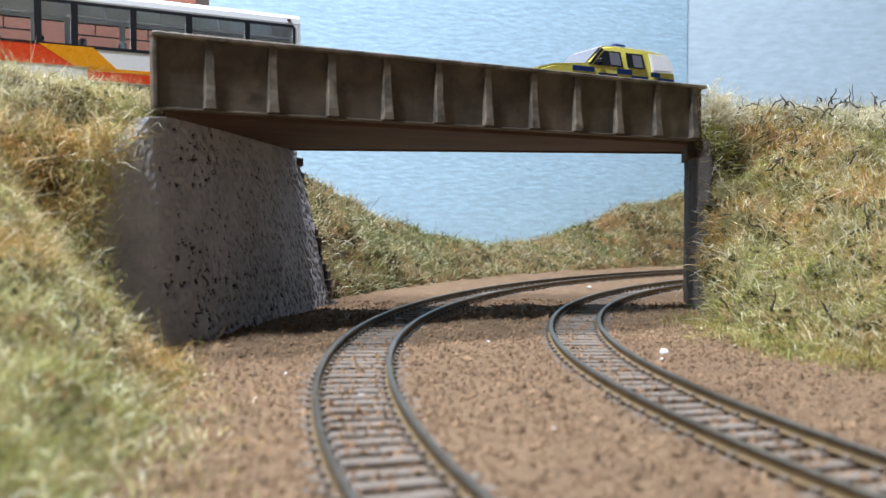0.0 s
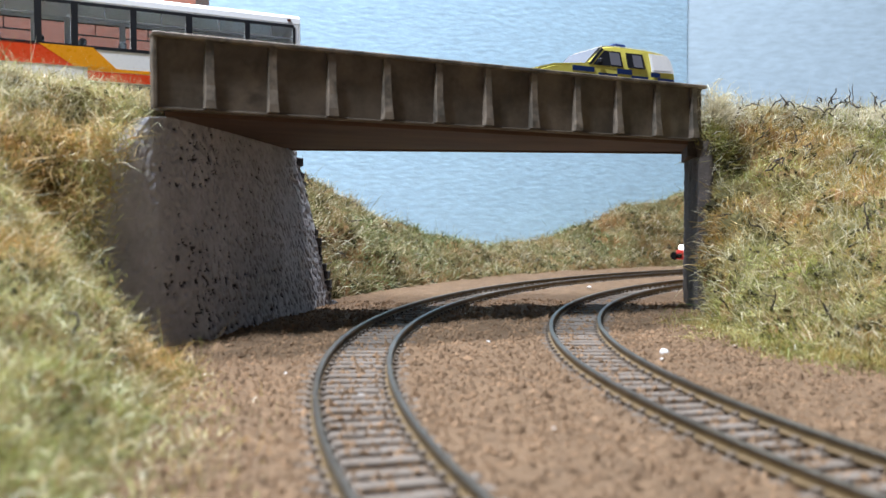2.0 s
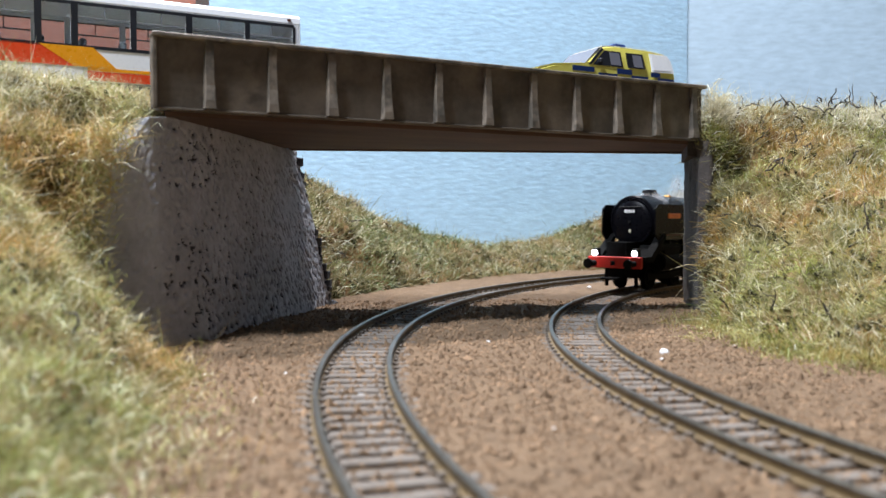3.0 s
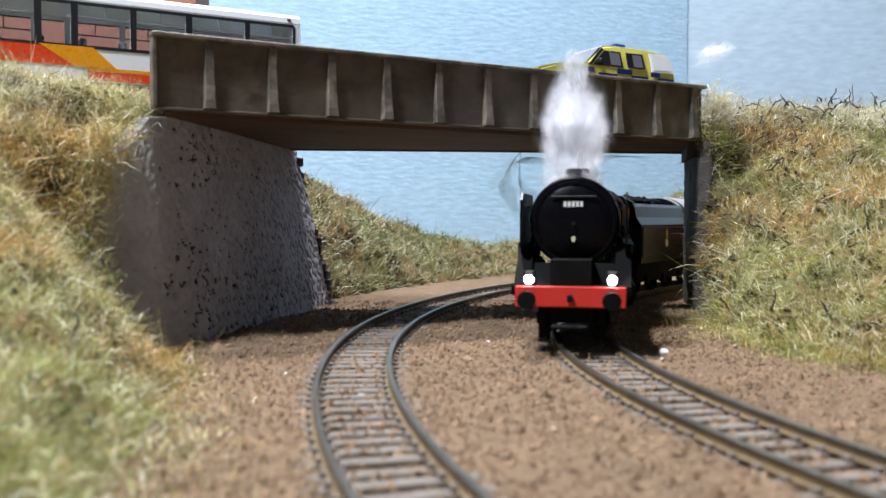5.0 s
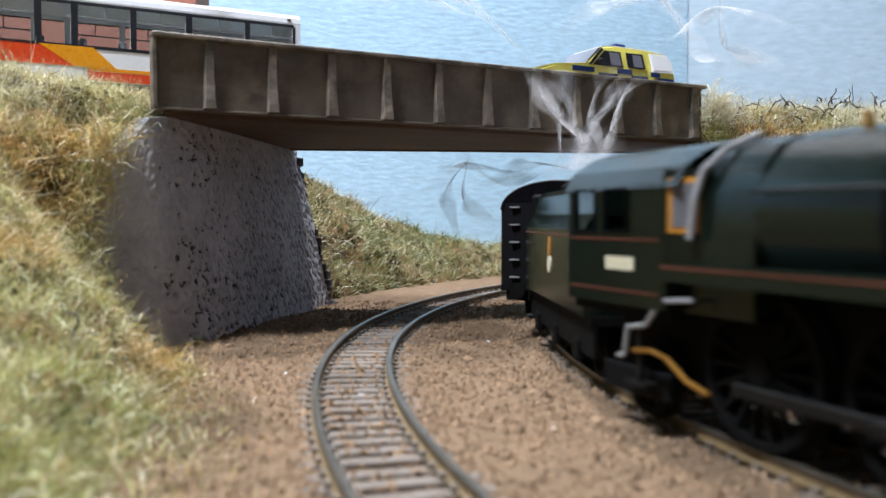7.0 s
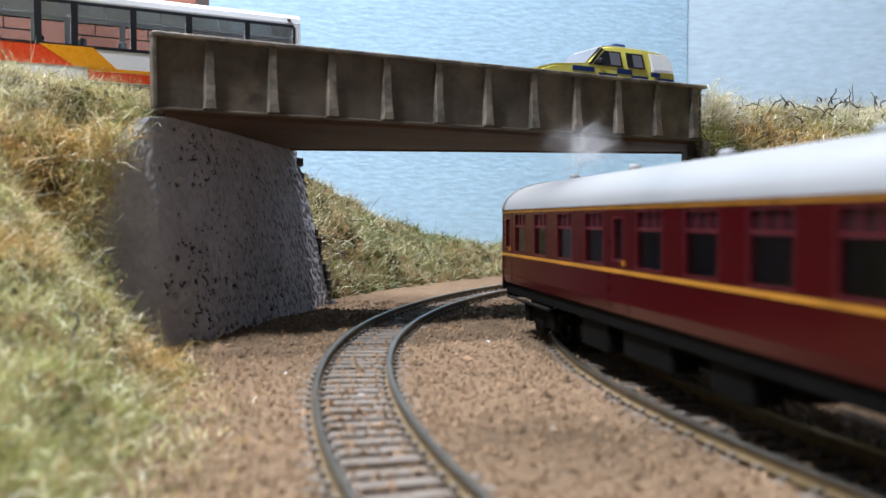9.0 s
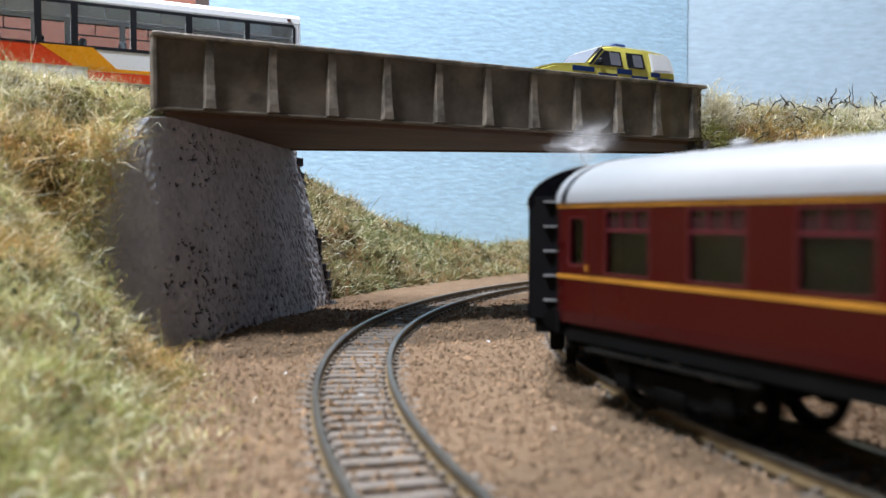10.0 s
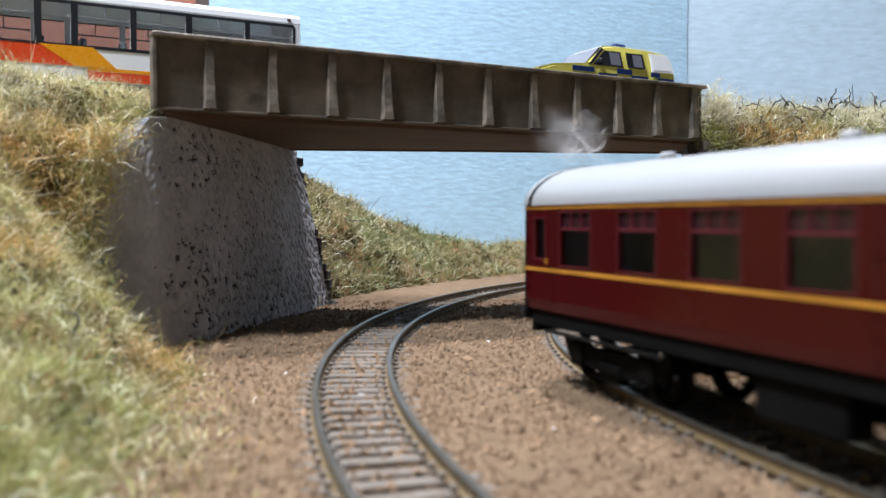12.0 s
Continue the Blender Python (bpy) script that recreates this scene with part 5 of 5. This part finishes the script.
M_SMOKE = smoke_material("steam_white", 0.95, 70, False)
M_WISP = smoke_material("smoke_thin", 0.46, 32, True)
# low tone: the shade under the bridge is put into this smoke's colour
M_SHADESMOKE = smoke_material("smoke_shaded", 0.62, 34, False, 0.22)
M_FAINT = smoke_material("smoke_faint", 0.17, 40, True)


def smoke_sheet(verts, faces, thick, mat):
    ob = arrays("smoke_puff", verts, faces, mat, smooth=True)
    at = ob.data.attributes.new("thickness", "FLOAT", "POINT")
    at.data.foreach_set("value", thick)
    return ob


def puff(mat, seed, sheets):
    """Crumpled curved sheets round the origin, about 10 mm in radius, thinning out towards their rims."""
    rnd = random.Random(seed)
    verts, faces, thick = [], [], []
    n = 13
    for k in range(sheets):
        q = Euler((rnd.uniform(0, 6.3), rnd.uniform(0, 6.3), rnd.uniform(0, 6.3))).to_matrix()
        o = len(verts)
        for i in range(n):
            for j in range(n):
                a, b = i / (n - 1) * 2 - 1, j / (n - 1) * 2 - 1
                u, v = a * 14.5, b * 14.5
                w = 4.5 * noise.noise(Vector((u / 7 + seed * 3.1, v / 7, k * 5.0))) + 0.012 * u * v + (u * u - 90) * 0.016
                c = q @ Vector((u, v, w))
                verts.append((c.x * 0.75, c.y * 0.75, c.z * 1.1))
                edge = math.hypot(a, b) + 0.35 * noise.noise(Vector((a * 2.2 + seed, b * 2.2, k)))
                thick.append(min(1, max(0, (1 - edge) * 1.7)))
        for i in range(n - 1):
            for j in range(n - 1):
                p = o + i * n + j
                faces.append([p, p + 1, p + n + 1, p + n])
    return smoke_sheet(verts, faces, thick, mat)


def ribbon(mat, seed, long, wide, curl):
    """A winding veil along local x, folded on itself, thin at its rims."""
    rnd = random.Random(seed)
    n, m = 44, 9
    verts, thick = [], []
    ph = rnd.uniform(0, 6.3)
    for i in range(n):
        t = i / (n - 1)
        x = (t - 0.5) * long
        cz = curl * math.sin(ph + 5.2 * t) * (0.4 + 0.6 * t)
        cy = 0.6 * curl * math.sin(ph * 1.7 + 6.8 * t)
        tw = ph + 2.6 * t + 0.8 * math.sin(7 * t + ph)
        hw = 1.35 * wide * (0.3 + 0.7 * t) * (0.75 + 0.35 * math.sin(9 * t + ph))
        for j in range(m):
            s = j / (m - 1) * 2 - 1
            fold = 0.35 * hw * math.sin(3 * s + 4 * t)
            verts.append((x, cy + s * hw * math.cos(tw) - fold * math.sin(tw), cz + s * hw * math.sin(tw) + fold * math.cos(tw)))
            thick.append(min(1, 5 * t * 0.9, 2.2 * (1 - t)) * (1 - s * s) ** 0.7)
    faces = [[i * m + j, i * m + j + 1, (i + 1) * m + j + 1, (i + 1) * m + j] for i in range(n - 1) for j in range(m - 1)]
    return smoke_sheet(verts, faces, thick, mat)


PUFFS, VEILS = [], []


def smoke():
    rnd = random.Random(21)
    for i in range(44):
        te = 4.7 + i * 0.029 + rnd.uniform(-0.015, 0.015)
        ob = tagged(puff(M_SMOKE, i, 3), "bright white curling steam puff from the chimney", "smoke", "steam puffs of the train")
        early = i < 22
        PUFFS.append((ob, te, rnd.uniform(62, 86), rnd.uniform(-70, 25) if early else rnd.uniform(-20, 110), rnd.uniform(-6, 30), rnd.uniform(0, 360), "up"))
    for i in range(3):
        ob = tagged(puff(M_FAINT, 80 + i, 2), "faint smoke wisp lingering against the bridge girder", "smoke", "steam puffs of the train")
        PUFFS.append((ob, 4.9 + 0.14 * i, 5, rnd.uniform(-2, 2), 0, rnd.uniform(0, 360), "linger"))
    for i in range(2):
        ob = tagged(puff(M_WISP, 90 + i, 2), "faint white wisp rising before the train arrives", "smoke", "steam puffs of the train")
        PUFFS.append((ob, 2.0 + 0.7 * i, 22, -6, 4, rnd.uniform(0, 360), "up"))
    # veils: leaving time, length, half width, curl, place reached, tilt from level, drift a second, lifting-off time
    for i, (te, long, wide, curl, at, tilt, drift, off) in enumerate((
            (3.9, 48, 5, 7, (56, 385, 59), 190, (-14, 3, -1), 7.3), (4.0, 44, 5, 8, (44, 388, 52), 250, (-13, 2, -3), 7.4), (4.1, 44, 5, 7, (66, 385, 60), 176, (-14, 2, -1), 7.3),
            (4.3, 40, 5, 8, (48, 390, 50), 285, (-12, 2, -2), 7.5), (4.15, 50, 5, 6, (82, 380, 60), 182, (-16, 4, -1), 7.2),
            (5.1, 40, 6, 5, (38, 300, 68), 105, (-1, -2, 3), 7.4), (5.3, 36, 5, 5, (46, 300, 66), 128, (-1, -2, 4), 7.3), (5.45, 34, 5, 5, (52, 300, 66), 75, (2, -2, 4), 7.5),
            (5.7, 42, 5, 5, (44, 302, 70), 118, (-2, -2, 3), 7.6), (5.9, 36, 4, 4, (58, 300, 68), 58, (3, -2, 2), 7.5), (6.0, 34, 4, 4, (53, 301, 70), 95, (1, -2, 3), 7.6),
            (5.2, 60, 8, 7, (30, 330, 112), 150, (-12, 2, 2), 7.3), (5.4, 60, 8, 7, (62, 330, 116), 25, (6, 2, 2), 7.4), (5.55, 56, 7, 8, (88, 335, 108), 330, (9, 2, 1), 7.5),
            (5.75, 54, 6, 8, (102, 335, 112), 15, (7, 2, 1), 7.6), (5.85, 50, 6, 8, (112, 330, 103), 300, (5, 2, 1), 7.7), (5.0, 60, 8, 6, (4, 330, 118), 165, (-10, 2, 2), 7.3))):
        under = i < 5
        ob = tagged(ribbon(M_SHADESMOKE if under else M_WISP, 60 + i, long, wide, curl),
                    "thin smoke veil curling under the bridge, coloured grey for the shade there" if under else "thin white smoke veil drifting before the bridge", "smoke", "smoke veils of the train")
        VEILS.append((ob, te, Vector(at), tilt, Vector(drift), off))


smoke()


def smoke_motions():
    chim = Vector((46 * S, 0, 34 * S))
    for ob, te, rise, dx, dy, spin, way in PUFFS:
        rows = []
        p0 = stand(te, 0, 42) @ chim
        for t in TIMES:
            if t <= te:
                p = stand(t, 0, 42) @ chim
                rows.append((t, Matrix.Translation(p) @ Euler((0, 0, radians(spin))).to_matrix().to_4x4()))
            else:
                a = t - te
                if way == "up":
                    z = rise * (1 - math.exp(-a * 2.6)) + 9 * a * a
                    q = Vector((dx * a * min(1, a), dy * a * min(1, a) - 16 * (1 - math.exp(-a * 2)), z))
                else:
                    z = 26 * (1 - math.exp(-a * 0.8)) + 0.4 * a
                    q = Vector((8 * (1 - math.exp(-a)) + dx * a * 0.4, 42 * (1 - math.exp(-a)), z))
                turn = Euler((radians(24 * a * (1 if spin > 180 else -1)), radians(34 * a * (1 if dx > 0 else -1)), radians(spin + 25 * a)))
                rows.append((t, Matrix.Translation(p0 + q * S) @ turn.to_matrix().to_4x4()))
        walk(ob, rows)
    for ob, te, at, tilt, drift, off in VEILS:
        rows = []
        inside = Vector((8 * S, 0, 34 * S))
        m0 = stand(te, 0, 42)
        q0 = m0.to_quaternion()
        p0, p1 = m0 @ inside, at * S
        q1 = Euler((0, radians(-tilt), 0)).to_quaternion()
        for t in TIMES:
            m = stand(t, 0, 42)
            if t <= te:
                p, q = m @ inside, m.to_quaternion()
            else:
                a = t - te
                k = 1 - math.exp(-a * 3.4)
                p = p0.lerp(p1, k) + drift * S * a + Vector((0, 0, 18 * S)) * math.sin(math.pi * min(1, k)) * 0.6
                p += Vector((0, 30 * S, 130 * S)) * max(0, t - off) ** 1.5
                q = q0.slerp(q1, k)
            rows.append((t, Matrix.Translation(p) @ q.to_matrix().to_4x4()))
        walk(ob, rows)




motions()
